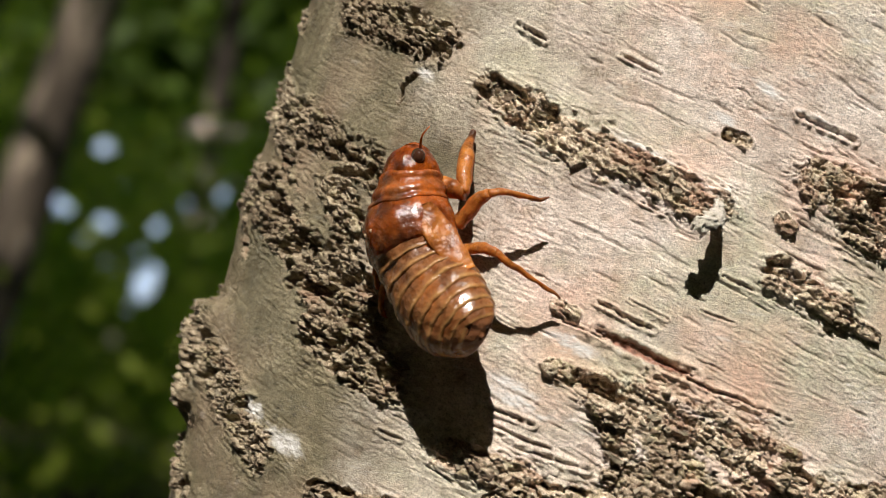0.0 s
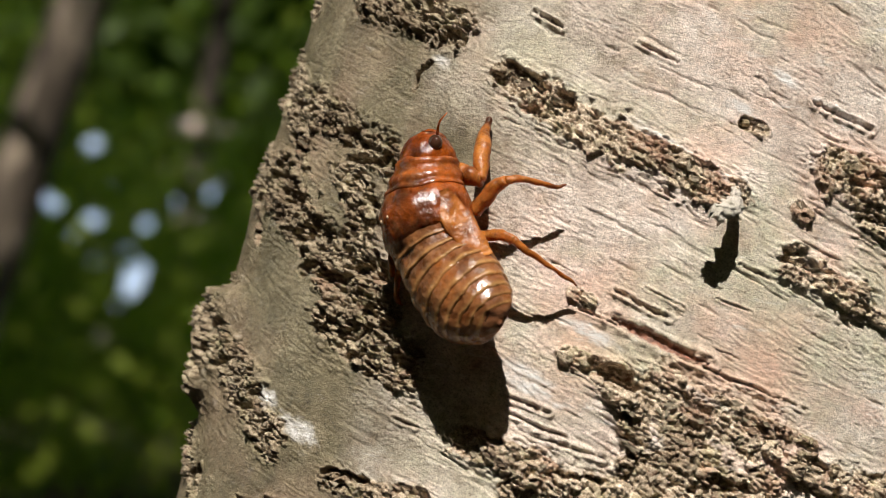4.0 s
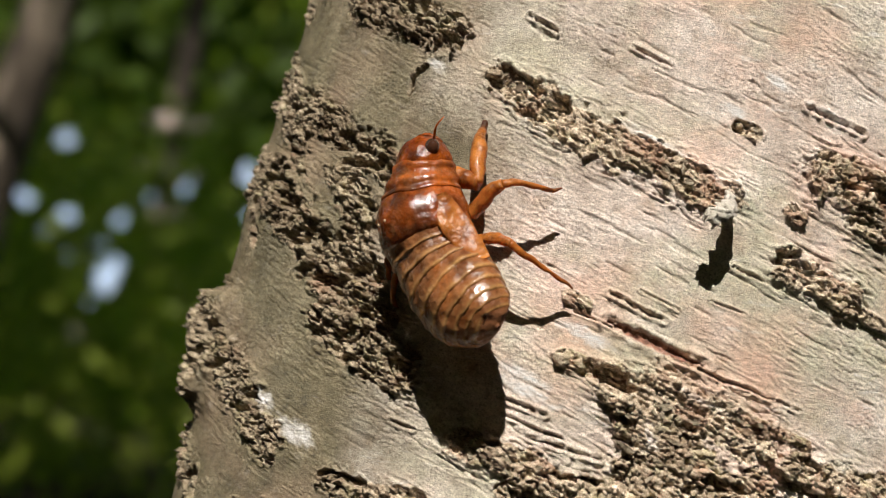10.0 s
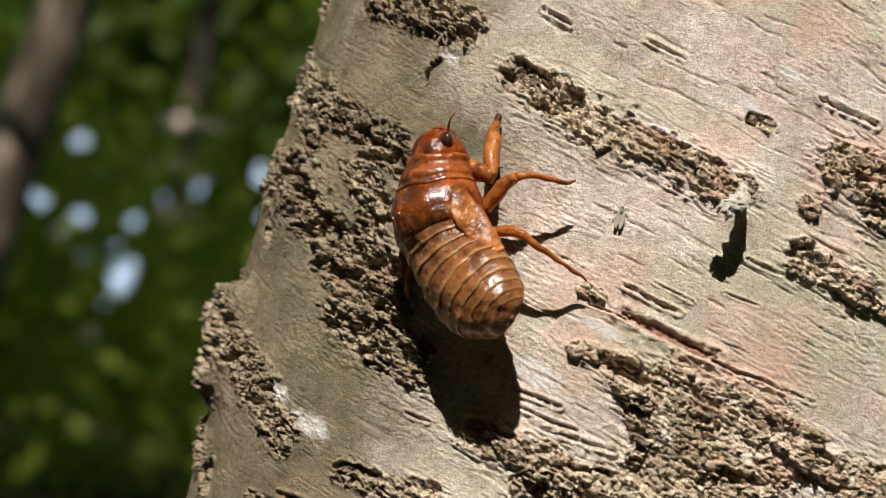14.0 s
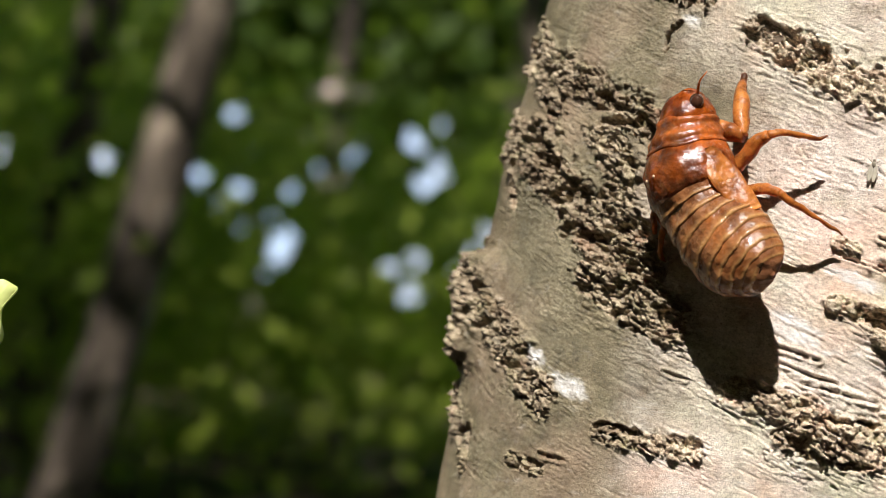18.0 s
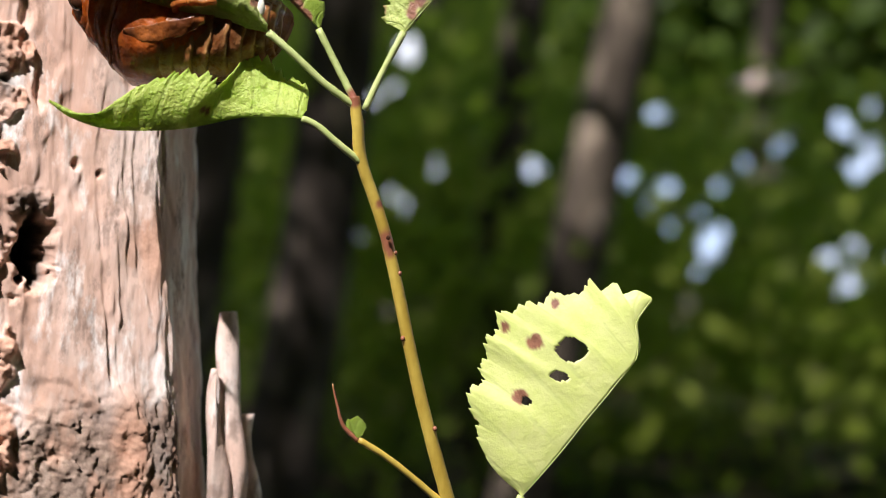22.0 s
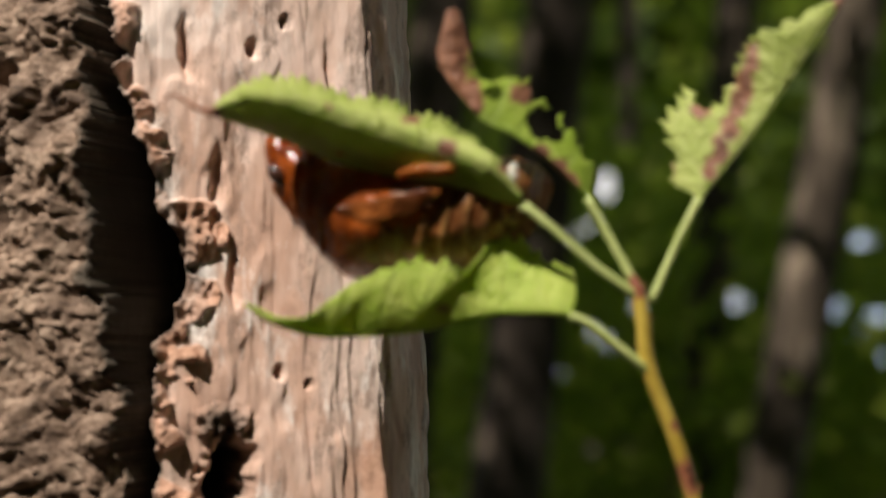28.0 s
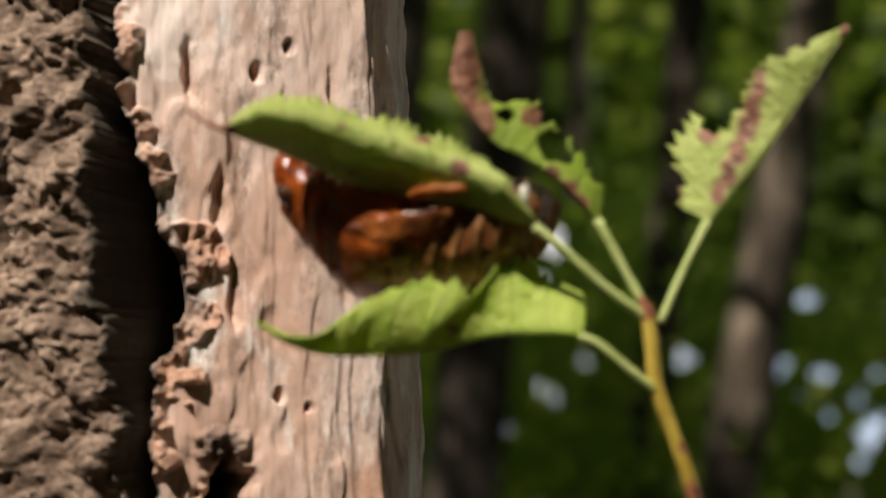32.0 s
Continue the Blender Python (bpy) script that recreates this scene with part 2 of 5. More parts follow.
def stem_skin():
    n = Nodes("stem_skin")
    c = n.ramp(n.noise(300, 5, 0.6, (1, 1, 0.25)), [(0.3, (0.40, 0.27, 0.035)), (0.7, (0.62, 0.47, 0.09))])
    c = n.mix(n.attr("dead"), c, (0.30, 0.11, 0.06))
    return n.done(c, 0.42, n.bump(n.noise(1500, 4), 0.3, 0.0003))


def petiole_skin():
    n = Nodes("petiole_skin")
    c = n.ramp(n.noise(300, 5, 0.6), [(0.3, (0.36, 0.44, 0.13)), (0.7, (0.58, 0.66, 0.27))])
    c = n.mix(n.attr("dead"), c, (0.34, 0.12, 0.08))
    return n.done(c, 0.45, n.bump(n.noise(1500, 4), 0.3, 0.0003))


def old_wood():
    n = Nodes("weathered_wood")
    bark, dark = n.attr("rough"), n.attr("moss_shade")
    w = n.ramp(n.noise(70, 6, 0.65, (1, 1, 0.22)), [(0.28, (0.50, 0.34, 0.275)), (0.5, (0.78, 0.62, 0.545)), (0.70, (0.91, 0.83, 0.775))])
    streak = n.ramp(n.noise(420, 6, 0.7, (1, 1, 0.12)), [(0.3, (0.80, 0.76, 0.74)), (0.6, (1.05, 1.03, 1.02))])
    w = n.mix(0.7, w, streak, "MULTIPLY")
    rust = n.ramp(n.noise(48, 6, 0.7, (1, 1, 0.4)), [(0.47, (0, 0, 0)), (0.64, (1, 1, 1))])
    grey = n.ramp(n.noise(80, 6, 0.7, (1, 1, 0.3)), [(0.48, (0, 0, 0)), (0.66, (0.8, 0.8, 0.8))])
    w = n.mix(grey, w, (0.40, 0.355, 0.31))
    w = n.mix(n.math("MULTIPLY", rust, 0.6), w, (0.54, 0.31, 0.21))
    stain = n.ramp(n.noise(150, 7, 0.75, (1, 1, 0.45)), [(0.52, (0, 0, 0)), (0.62, (0.8, 0.8, 0.8))])
    w = n.mix(stain, w, (0.24, 0.17, 0.135))
    chalk = n.ramp(n.noise(160, 6, 0.7, (1, 1, 0.35)), [(0.53, (0, 0, 0)), (0.64, (0.85, 0.85, 0.85))])
    w = n.mix(chalk, w, (0.90, 0.86, 0.82))
    b = n.ramp(n.noise(420, 7, 0.78), [(0.30, (0.06, 0.04, 0.028)), (0.48, (0.27, 0.192, 0.14)), (0.66, (0.54, 0.43, 0.345))])
    b = n.mix(1.0, b, n.ramp(n.noise(55, 4), [(0.35, (0.45, 0.40, 0.37)), (0.65, (1.05, 1.0, 0.96))]), "MULTIPLY")
    c = n.mix(bark, w, b)
    c = n.mix(n.math("MULTIPLY", n.attr("crust"), 0.8), c, n.ramp(n.noise(500, 5, 0.7), [(0.3, (0.36, 0.17, 0.10)), (0.7, (0.70, 0.42, 0.29))]))
    # near black: moss on the knob, and shade painted into the recesses
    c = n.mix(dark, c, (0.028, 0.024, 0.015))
    h = n.noise(420, 5, 0.65, (1, 1, 0.2))
    return n.done(c, 0.8, n.bump(h, 0.35, 0.0008))


def forest_bark(name, deep, mid, high):
    n = Nodes(name)
    c = n.ramp(n.noise(7, 7, 0.7, (1, 1, 0.3)), [(0.3, deep), (0.52, mid), (0.66, high)])
    return n.done(c, 0.9, Specular_IOR_Level=0.1, normal=n.bump(n.noise(25, 5, 0.7, (1, 1, 0.3)), 0.6, 0.02))


def forest_leaves(name, a, b, share):
    n = Nodes(name)
    r = n.add("ShaderNodeNewGeometry").outputs["Random Per Island"]
    c = n.mix(0.5, n.ramp(r, [(0.0, a), (1.0, b)]), n.ramp(n.noise(1.2, 3), [(0.3, a), (0.7, b)]))
    n.done(c, 0.55, Specular_IOR_Level=0.25)
    return n.translucent(n.mix(0.5, c, (0.35, 0.55, 0.04)), share)


def leaf_litter():
    n = Nodes("leaf_litter")
    c = n.ramp(n.noise(9, 8, 0.75), [(0.3, (0.015, 0.011, 0.007)), (0.5, (0.035, 0.025, 0.016)), (0.72, (0.10, 0.07, 0.042))])
    c = n.mix(n.ramp(n.noise(0.6, 4), [(0.45, (0, 0, 0)), (0.6, (0.8, 0.8, 0.8))]), c, (0.025, 0.04, 0.01))
    # tan patches that paint sunlit spots of ground into the litter
    dry_sunlit = n.ramp(n.noise(1.1, 5, 0.6), [(0.56, (0, 0, 0)), (0.63, (1, 1, 1))])
    c = n.mix(n.math("MULTIPLY", dry_sunlit, 0.9), c, (0.34, 0.25, 0.17))
    return n.done(c, 0.95, Specular_IOR_Level=0.05, normal=n.bump(n.noise(14, 6, 0.7), 0.8, 0.04))


def plain(name, color, rough, vary=0.25, scale=400.0, **more):
    n = Nodes(name)
    c = n.ramp(n.noise(scale, 4), [(0.3, [v * (1 - vary) for v in color]), (0.7, [v * (1 + vary) for v in color])])
    return n.done(c, rough, **more)


def haze():
    """The bright low sky, which glows."""
    n = Nodes("haze")
    e = n.add("ShaderNodeEmission", Color=n.ramp(n.noise(0.02, 3), [(0.35, (0.55, 0.74, 1.0)), (0.6, (0.95, 0.98, 1.0))]), Strength=0.95)
    n.t.links.new(e.outputs[0], n.out.inputs["Surface"])
    return n.mat


CHERRY, CRUMB, HAZE = cherry_bark(), flake_bark(), haze()
SHELL = amber_shell("amber_shell", (0.15, 0.020, 0.004), (0.80, 0.185, 0.018), 0.36, 0.8)
SHELL_DARK = amber_shell("brown_shell", (0.075, 0.019, 0.006), (0.44, 0.135, 0.030), 0.22, 0.35, 0.06)
SHELL_TAIL = amber_shell("dull_brown_shell", (0.09, 0.020, 0.005), (0.46, 0.145, 0.028), 0.2, 0.0, 0.4)
SHELL_PALE = amber_shell("honey_shell", (0.40, 0.10, 0.015), (0.80, 0.32, 0.06), 0.38, 0.35, 0.08)
EYE = plain("shell_eye", (0.055, 0.022, 0.012), 0.1, Coat_Weight=0.6)
LEAF = leaf_green("cherry_leaf", (0.54, 0.68, 0.14), (0.32, 0.47, 0.05), 0.52, 1.0)
# brighter copy of the leaf above, sunlight put into its colours
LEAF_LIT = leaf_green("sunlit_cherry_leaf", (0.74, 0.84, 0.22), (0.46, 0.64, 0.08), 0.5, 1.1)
LEAF_YELLOW = leaf_green("yellow_cherry_leaf", (0.86, 0.89, 0.38), (0.76, 0.83, 0.27), 0.36, 0.25)
LEAF_PALE = leaf_green("pale_cherry_leaf", (0.70, 0.77, 0.28), (0.46, 0.57, 0.13), 0.42, 1.1)
STEM, PETIOLE, WOOD = stem_skin(), petiole_skin(), old_wood()
FAR_BARK, LITTER = forest_bark("forest_bark", (0.02, 0.016, 0.013), (0.05, 0.04, 0.032), (0.28, 0.22, 0.165)), leaf_litter()
# paler copy of the forest bark, sunlight on one trunk put into its colour
SUNLIT_BARK = forest_bark("sunlit_forest_bark", (0.028, 0.022, 0.017), (0.085, 0.068, 0.052), (0.36, 0.29, 0.22))
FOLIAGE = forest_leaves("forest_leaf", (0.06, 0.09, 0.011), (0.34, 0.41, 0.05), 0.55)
# darker copy of the foliage, with the shade between leaves in its colour
SHADED_LEAVES = forest_leaves("shaded_forest_leaf", (0.025, 0.043, 0.007), (0.08, 0.125, 0.017), 0.4)
GNAT_BODY = plain("gnat_body", (0.20, 0.17, 0.12), 0.5, Coat_Weight=0.1)
GNAT_WING = plain("gnat_wing", (0.42, 0.38, 0.30), 0.3)
DRIED = plain("dried_petal", (0.70, 0.70, 0.60), 0.7)


# ---- building helpers ----
def mesh_of(name, verts, faces, mat, smooth=True, attrs=None):
    me = bpy.data.meshes.new(name)
    me.from_pydata([tuple(map(float, v)) for v in verts], [], [tuple(map(int, f)) for f in faces])
    me.materials.append(mat)
    if smooth:
        me.polygons.foreach_set("use_smooth", [True] * len(me.polygons))
    for key, values in (attrs or {}).items():
        me.attributes.new(key, "FLOAT", "POINT").data.foreach_set("value", np.ascontiguousarray(values, dtype=np.float32))
    me.update()
    return me


def piece(name, me, parent=None, m=None, label=""):
    """Links a mesh as one object, a part when it has a parent."""
    ob = new(name, me)
    if parent:
        ob.parent = parent
    if m:
        ob.matrix_basis = m
    if label:
        tagged(ob, label)
    return ob


def grid_faces(nu, nv, wrap=False):
    i, j = np.meshgrid(np.arange(nu if wrap else nu - 1), np.arange(nv - 1), indexing="ij")
    k = (i + 1) % nu
    return np.stack([i * nv + j, k * nv + j, k * nv + j + 1, i * nv + j + 1], -1).reshape(-1, 4)


def hashed(i, j, seed):
    h = (i * 374761393 + j * 668265263 + seed * 982451653) & 0xFFFFFFFF
    h = ((h ^ (h >> 13)) * 1274126177) & 0xFFFFFFFF
    return ((h ^ (h >> 16)) & 0xFFFFFF) / float(0xFFFFFF)


def vnoise(x, y, seed=0):
    i, j = np.floor(x).astype(np.int64), np.floor(y).astype(np.int64)
    fx, fy = x - i, y - j
    fx, fy = fx * fx * (3 - 2 * fx), fy * fy * (3 - 2 * fy)
    a = hashed(i, j, seed) * (1 - fx) + hashed(i + 1, j, seed) * fx
    b = hashed(i, j + 1, seed) * (1 - fx) + hashed(i + 1, j + 1, seed) * fx
    return a * (1 - fy) + b * fy


def fbm(x, y, octaves=4, seed=0):
    total, amp, norm = 0.0, 1.0, 0.0
    for o in range(octaves):
        total = total + amp * (vnoise(x * 2 ** o, y * 2 ** o, seed + o) - 0.5)
        norm += amp
        amp *= 0.55
    return total / norm


def cells(x, y, seed=0):
    """Distance to the nearest and second nearest cell centre, the cell's random number and its slant."""
    i, j = np.floor(x).astype(np.int64), np.floor(y).astype(np.int64)
    f1, f2, who, slope = np.full(x.shape, 9.0), np.full(x.shape, 9.0), np.zeros(x.shape), np.zeros(x.shape)
    for di in (-1, 0, 1):
        for dj in (-1, 0, 1):
            cx, cy = i + di + hashed(i + di, j + dj, seed), j + dj + hashed(i + di, j + dj, seed + 7)
            d = np.hypot(x - cx, y - cy)
            near = d < f1
            f2 = np.where(near, f1, np.minimum(f2, d))
            who = np.where(near, hashed(i + di, j + dj, seed + 13), who)
            tilt = (x - cx) * (hashed(i + di, j + dj, seed + 17) - 0.5) + (y - cy) * (hashed(i + di, j + dj, seed + 19) - 0.5)
            slope = np.where(near, tilt, slope)
            f1 = np.where(near, d, f1)
    return f1, f2, who, slope


def step(a, b, x):
    t = np.clip((x - a) / (b - a), 0, 1)
    return t * t * (3 - 2 * t)


def to_segment(u, v, a, b):
    ax, ay, bx, by = *a, *b
    dx, dy = bx - ax, by - ay
    t = np.clip(((u - ax) * dx + (v - ay) * dy) / (dx * dx + dy * dy + 1e-9), 0, 1)
    return np.hypot(u - ax - t * dx, v - ay - t * dy), t


def catmull(points, n):
    """A smooth line of n points through the given ones."""
    p = np.array(points, float)
    p = np.vstack([2 * p[0] - p[1], p, 2 * p[-1] - p[-2]])
    out = []
    for s in np.linspace(0, len(p) - 3 - 1e-6, n):
        k, t = int(s), s - int(s)
        a, b, c, d = p[k:k + 4]
        out.append(0.5 * (2 * b + (c - a) * t + (2 * a - 5 * b + 4 * c - d) * t * t + (3 * b - a - 3 * c + d) * t ** 3))
    return np.array(out)


def tube(points, radii, sides=10, n=None, scale=0.001, cap=True):
    """Vertices and faces of a tapered tube through points."""
    n = n or max(8, len(points) * 5)
    line = catmull(points, n)
    rad = np.interp(np.linspace(0, 1, n), np.linspace(0, 1, len(radii)), radii)
    verts, ref = [], np.array((0.31, 0.52, 0.79))
    for k in range(n):
        d = line[min(k + 1, n - 1)] - line[max(k - 1, 0)]
        d /= np.linalg.norm(d) + 1e-12
        a = np.cross(d, ref)
        a /= np.linalg.norm(a) + 1e-12
        b = np.cross(d, a)
        for s in range(sides):
            w = 2 * math.pi * s / sides
            verts.append((line[k] + rad[k] * (math.cos(w) * a + math.sin(w) * b)) * scale)
    faces = [(k * sides + s, k * sides + (s + 1) % sides, (k + 1) * sides + (s + 1) % sides, (k + 1) * sides + s)
             for k in range(n - 1) for s in range(sides)]
    if cap:
        faces += [tuple(range(sides))[::-1], tuple((n - 1) * sides + s for s in range(sides))]
    return verts, faces


def big_mesh(name, verts, faces, mat, attrs=None, smooth=True):
    """A mesh from arrays; faces all have the same number of corners."""
    me = bpy.data.meshes.new(name)
    verts, faces = np.asarray(verts, np.float32), np.asarray(faces, np.int32)
    k = faces.shape[1]
    me.vertices.add(len(verts))
    me.vertices.foreach_set("co", verts.ravel())
    me.loops.add(faces.size)
    me.loops.foreach_set("vertex_index", faces.ravel())
    me.polygons.add(len(faces))
    me.polygons.foreach_set("loop_start", np.arange(0, faces.size, k, dtype=np.int32))
    me.polygons.foreach_set("use_smooth", np.full(len(faces), smooth))
    me.materials.append(mat)
    for key, values in (attrs or {}).items():
        me.attributes.new(key, "FLOAT", "POINT").data.foreach_set("value", np.ascontiguousarray(values, dtype=np.float32).ravel())
    me.update(calc_edges=True)
    me.validate()
    return me


# ---- ground ----
def ground():
    rad = np.concatenate([np.linspace(0, 12, 40), np.geomspace(13, 3000, 24)])
    ang = np.linspace(0, 2 * math.pi, 72, endpoint=False)
    A, Rr = np.meshgrid(ang, rad, indexing="ij")
    x, y = Rr * np.cos(A), Rr * np.sin(A)
    z = 0.14 * fbm(x * 0.5, y * 0.5, 4, 3) * np.clip(Rr / 1.5, 0, 1) + 0.5 * fbm(x * 0.06, y * 0.06, 2, 5) * np.clip((Rr - 3) / 10, 0, 1)
    ob = piece("ground", big_mesh("ground", np.stack([x, y, z], -1).reshape(-1, 3), grid_faces(72, len(rad), True), LITTER))
    tagged(ob, "brown forest floor of leaf litter with low green growth", "ground", kind="structure")


ground()

# ---- the cherry trunk: an oval section on a leaning axis, its bark laid out by girth (u) and height (v) in millimetres ----
LEAN = radians(8)
AXIS, ACROSS, FRONT = Vector((math.sin(LEAN), 0, math.cos(LEAN))), Vector((math.cos(LEAN), 0, -math.sin(LEAN))), Vector((0, -1, 0))
HEART, WIDE, DEEP = Vector((0.032, 0.2542, 1.41)), 0.0658, 0.034
FOOT = HEART - AXIS * (1.41 / AXIS.z + 0.05)
TURN = np.linspace(-math.pi, math.pi, 4001)
GIRTH = np.hypot(0.068 * np.cos(TURN), 0.052 * np.sin(TURN))
GIRTH = np.concatenate([[0], np.cumsum((GIRTH[1:] + GIRTH[:-1]) / 2 * np.diff(TURN))]) * 1000
GIRTH = GIRTH - GIRTH[2000]
# rough bands: u, v, u, v, half width, rise
BANDS = [(-89.5, -20.8, -81.9, -23.9, 3.42, 1.2), (-81.9, -23.9, -70.9, -27.3, 3.42, 1.2), (-70.3, -28.2, -63.0, -31.3, 3.26, 1.1), (-63.0, -31.3, -56.5, -35.7, 3.26, 1.1), (-82.9, 17.0, -64.3, 13.8, 2.77, 1.0), (-64.3, 13.8, -53.4, 10.4, 2.77, 1.0), (-53.4, 10.4, -46.9, 8.3, 2.77, 1.0), (-78.6, 13.3, -60.7, 3.3, 1.79, 0.8), (-76.9, 2.0, -63.3, -3.5, 3.91, 1.1), (-63.3, -3.5, -55.4, -8.7, 3.91, 1.1), (-55.4, -8.7, -44.5, -13.0, 3.91, 1.1), (-56.8, 6.7, -51.1, 0.3, 2.77, 1.0)]
BANDS += [(-52.5, -3.6, -44.9, -9.1, 2.93, 0.9), (-52.6, -15.4, -44.8, -18.0, 3.59, 1.0), (-44.8, -18.0, -37.2, -19.4, 3.59, 1.0), (-66.1, 32.8, -55.9, 31.9, 2.93, 1.1), (-55.9, 31.9, -45.7, 30.3, 2.93, 1.1), (-49.8, 20.6, -50.0, 23.3, 0.57, 0.8), (-50.0, 23.3, -48.2, 25.2, 0.57, 0.8), (-89.9, 23.7, -77.6, 18.8, 1.3, 0.9), (-90.0, 5.3, -77.5, -6.9, 1.14, 1.0), (-35.5, 26.2, -28.9, 24.1, 2.12, 0.9), (-28.9, 24.1, -21.1, 21.7, 2.93, 1.0), (-21.1, 21.7, -14.0, 20.6, 2.93, 1.0)]
BANDS += [(-14.0, 20.6, -7.0, 20.0, 2.28, 1.0), (-7.0, 20.0, -1.4, 18.2, 2.28, 1.0), (-1.4, 18.2, 3.8, 18.1, 2.28, 1.0), (17.1, 25.7, 27.3, 25.5, 3.42, 1.1), (23.7, 21.8, 30.0, 21.1, 2.45, 1.0), (15.1, 11.3, 19.5, 10.5, 2.28, 1.0), (19.5, 10.5, 25.6, 9.8, 2.28, 1.0), (25.9, 8.6, 33.5, 7.3, 0.98, 0.8), (-23.4, -27.0, -17.7, -27.3, 2.45, 0.9), (-17.7, -27.3, -10.8, -27.7, 2.45, 0.9), (-13.4, -30.2, -6.8, -29.9, 3.42, 1.1), (-6.8, -29.9, 2.4, -27.1, 3.42, 1.1)]
BANDS += [(-13.3, -10.8, -7.3, -11.1, 1.47, 0.8), (-5.4, -11.8, -1.7, -15.8, 2.45, 1.1), (-1.7, -15.8, 0.2, -19.4, 2.45, 1.1), (0.7, -12.5, 5.8, -15.2, 3.91, 0.55), (5.8, -15.2, 9.5, -19.2, 3.91, 0.55), (6.9, -13.2, 12.2, -13.4, 3.42, 1.2), (12.2, -13.4, 17.0, -14.5, 3.42, 1.2), (2.1, -23.0, 12.3, -22.6, 3.59, 1.0), (12.3, -22.6, 19.2, -21.5, 3.59, 1.0), (16.1, -11.4, 25.9, -12.5, 0.82, 0.8), (25.2, -16.5, 31.6, -17.5, 2.77, 1.1), (31.6, -17.5, 42.2, -15.9, 2.77, 1.1)]
BANDS += [(-43.9, -37.9, -37.8, -37.8, 1.63, 0.9), (-37.8, -37.8, -27.9, -36.8, 1.63, 0.9), (13.2, 18.9, 14.7, 18.5, 1.14, 1.0), (2.0, 28.7, 5.1, 28.4, 0.98, 0.8), (-75.9, -44.4, -75.0, -50.0, 1.47, 1.2), (-15.0, -2.0, -12.3, -2.5, 0.98, 0.8), (-60.0, -46.1, -53.2, -46.0, 1.14, 0.8)]
BANDS += [(-104, -19, -86, -22, 5.0, 1.2), (-104, -28, -88, -30, 5.0, 1.1), (-98, 5, -82, 2, 3.4, 1.0), (-99, 20, -86, 17, 3.0, 1.0), (-92, -40, -80, -45, 2.2, 1.3), (-95, 33, -86, 31, 1.6, 0.8)]
# thin slits: u, v, u, v, half width
SLITS = [(-8.5, -3.9, 7.0, -6.2, 0.82), (-9.2, -0.1, -0.4, -1.5, 0.41), (11.3, 34.3, 20.9, 33.5, 0.49), (-33.4, 36.0, -28.5, 34.8, 0.41), (-20.3, -18.8, -13.3, -19.3, 0.41), (-19.6, -21.1, -10.0, -22.0, 0.33), (-57.6, -15.5, -47.5, -16.4, 0.24), (-35.7, -26.8, -31.9, -27.0, 0.33), (-16.6, 35.5, -10.2, 34.2, 0.33), (5.5, 3.3, 10.9, 2.8, 0.24), (7.3, 8.9, 12.9, 8.1, 0.33), (1.5, -6.4, 23.4, -8.0, 0.33)]
SLITS += [(-20.3, 1.6, -13.1, 0.3, 0.16), (-53.5, -43.8, -48.3, -43.6, 0.41), (-7.4, 15.6, -3.9, 14.9, 0.24), (-13.5, -4.1, -6.7, -4.6, 0.24), (-5.1, 1.8, 1.1, 0.7, 0.24), (-14.7, -23.1, -3.8, -23.1, 0.41)]
# pale patches: u, v, along, across
PALE = [(-60.0, -29.7, 3.1, 1.6), (-51.5, -32.6, 4.9, 1.8), (5.8, 36.6, 3.1, 1.0), (1.0, 30.6, 3.3, 1.0), (15.4, 34.3, 4.9, 0.7), (-46.2, 25.6, 2.0, 1.1), (-9.6, 23.1, 5.7, 0.7), (-18.0, -14.8, 4.9, 1.1), (-11.1, -6.8, 5.7, 1.3), (-16.6, -16.9, 5.7, 1.3), (8.8, -11.0, 6.5, 0.7), (-27.6, -36.1, 2.4, 0.7)]
PALE += [(3.3, 19.7, 3.3, 0.8), (16.9, 12.7, 3.3, 0.7)]
# smooth islands inside the bands
ISLANDS = [(-66.7, 7.4, -60.3, 2.5, 1.47), (-48.2, -0.0, -46.3, -2.3, 1.14)]


def saw(x, edge=0.88):
    """Overlapping terraces, each rising slowly to a sharp edge."""
    f = x - np.floor(x)
    return np.where(f < edge, f / edge, (1 - f) / (1 - edge))


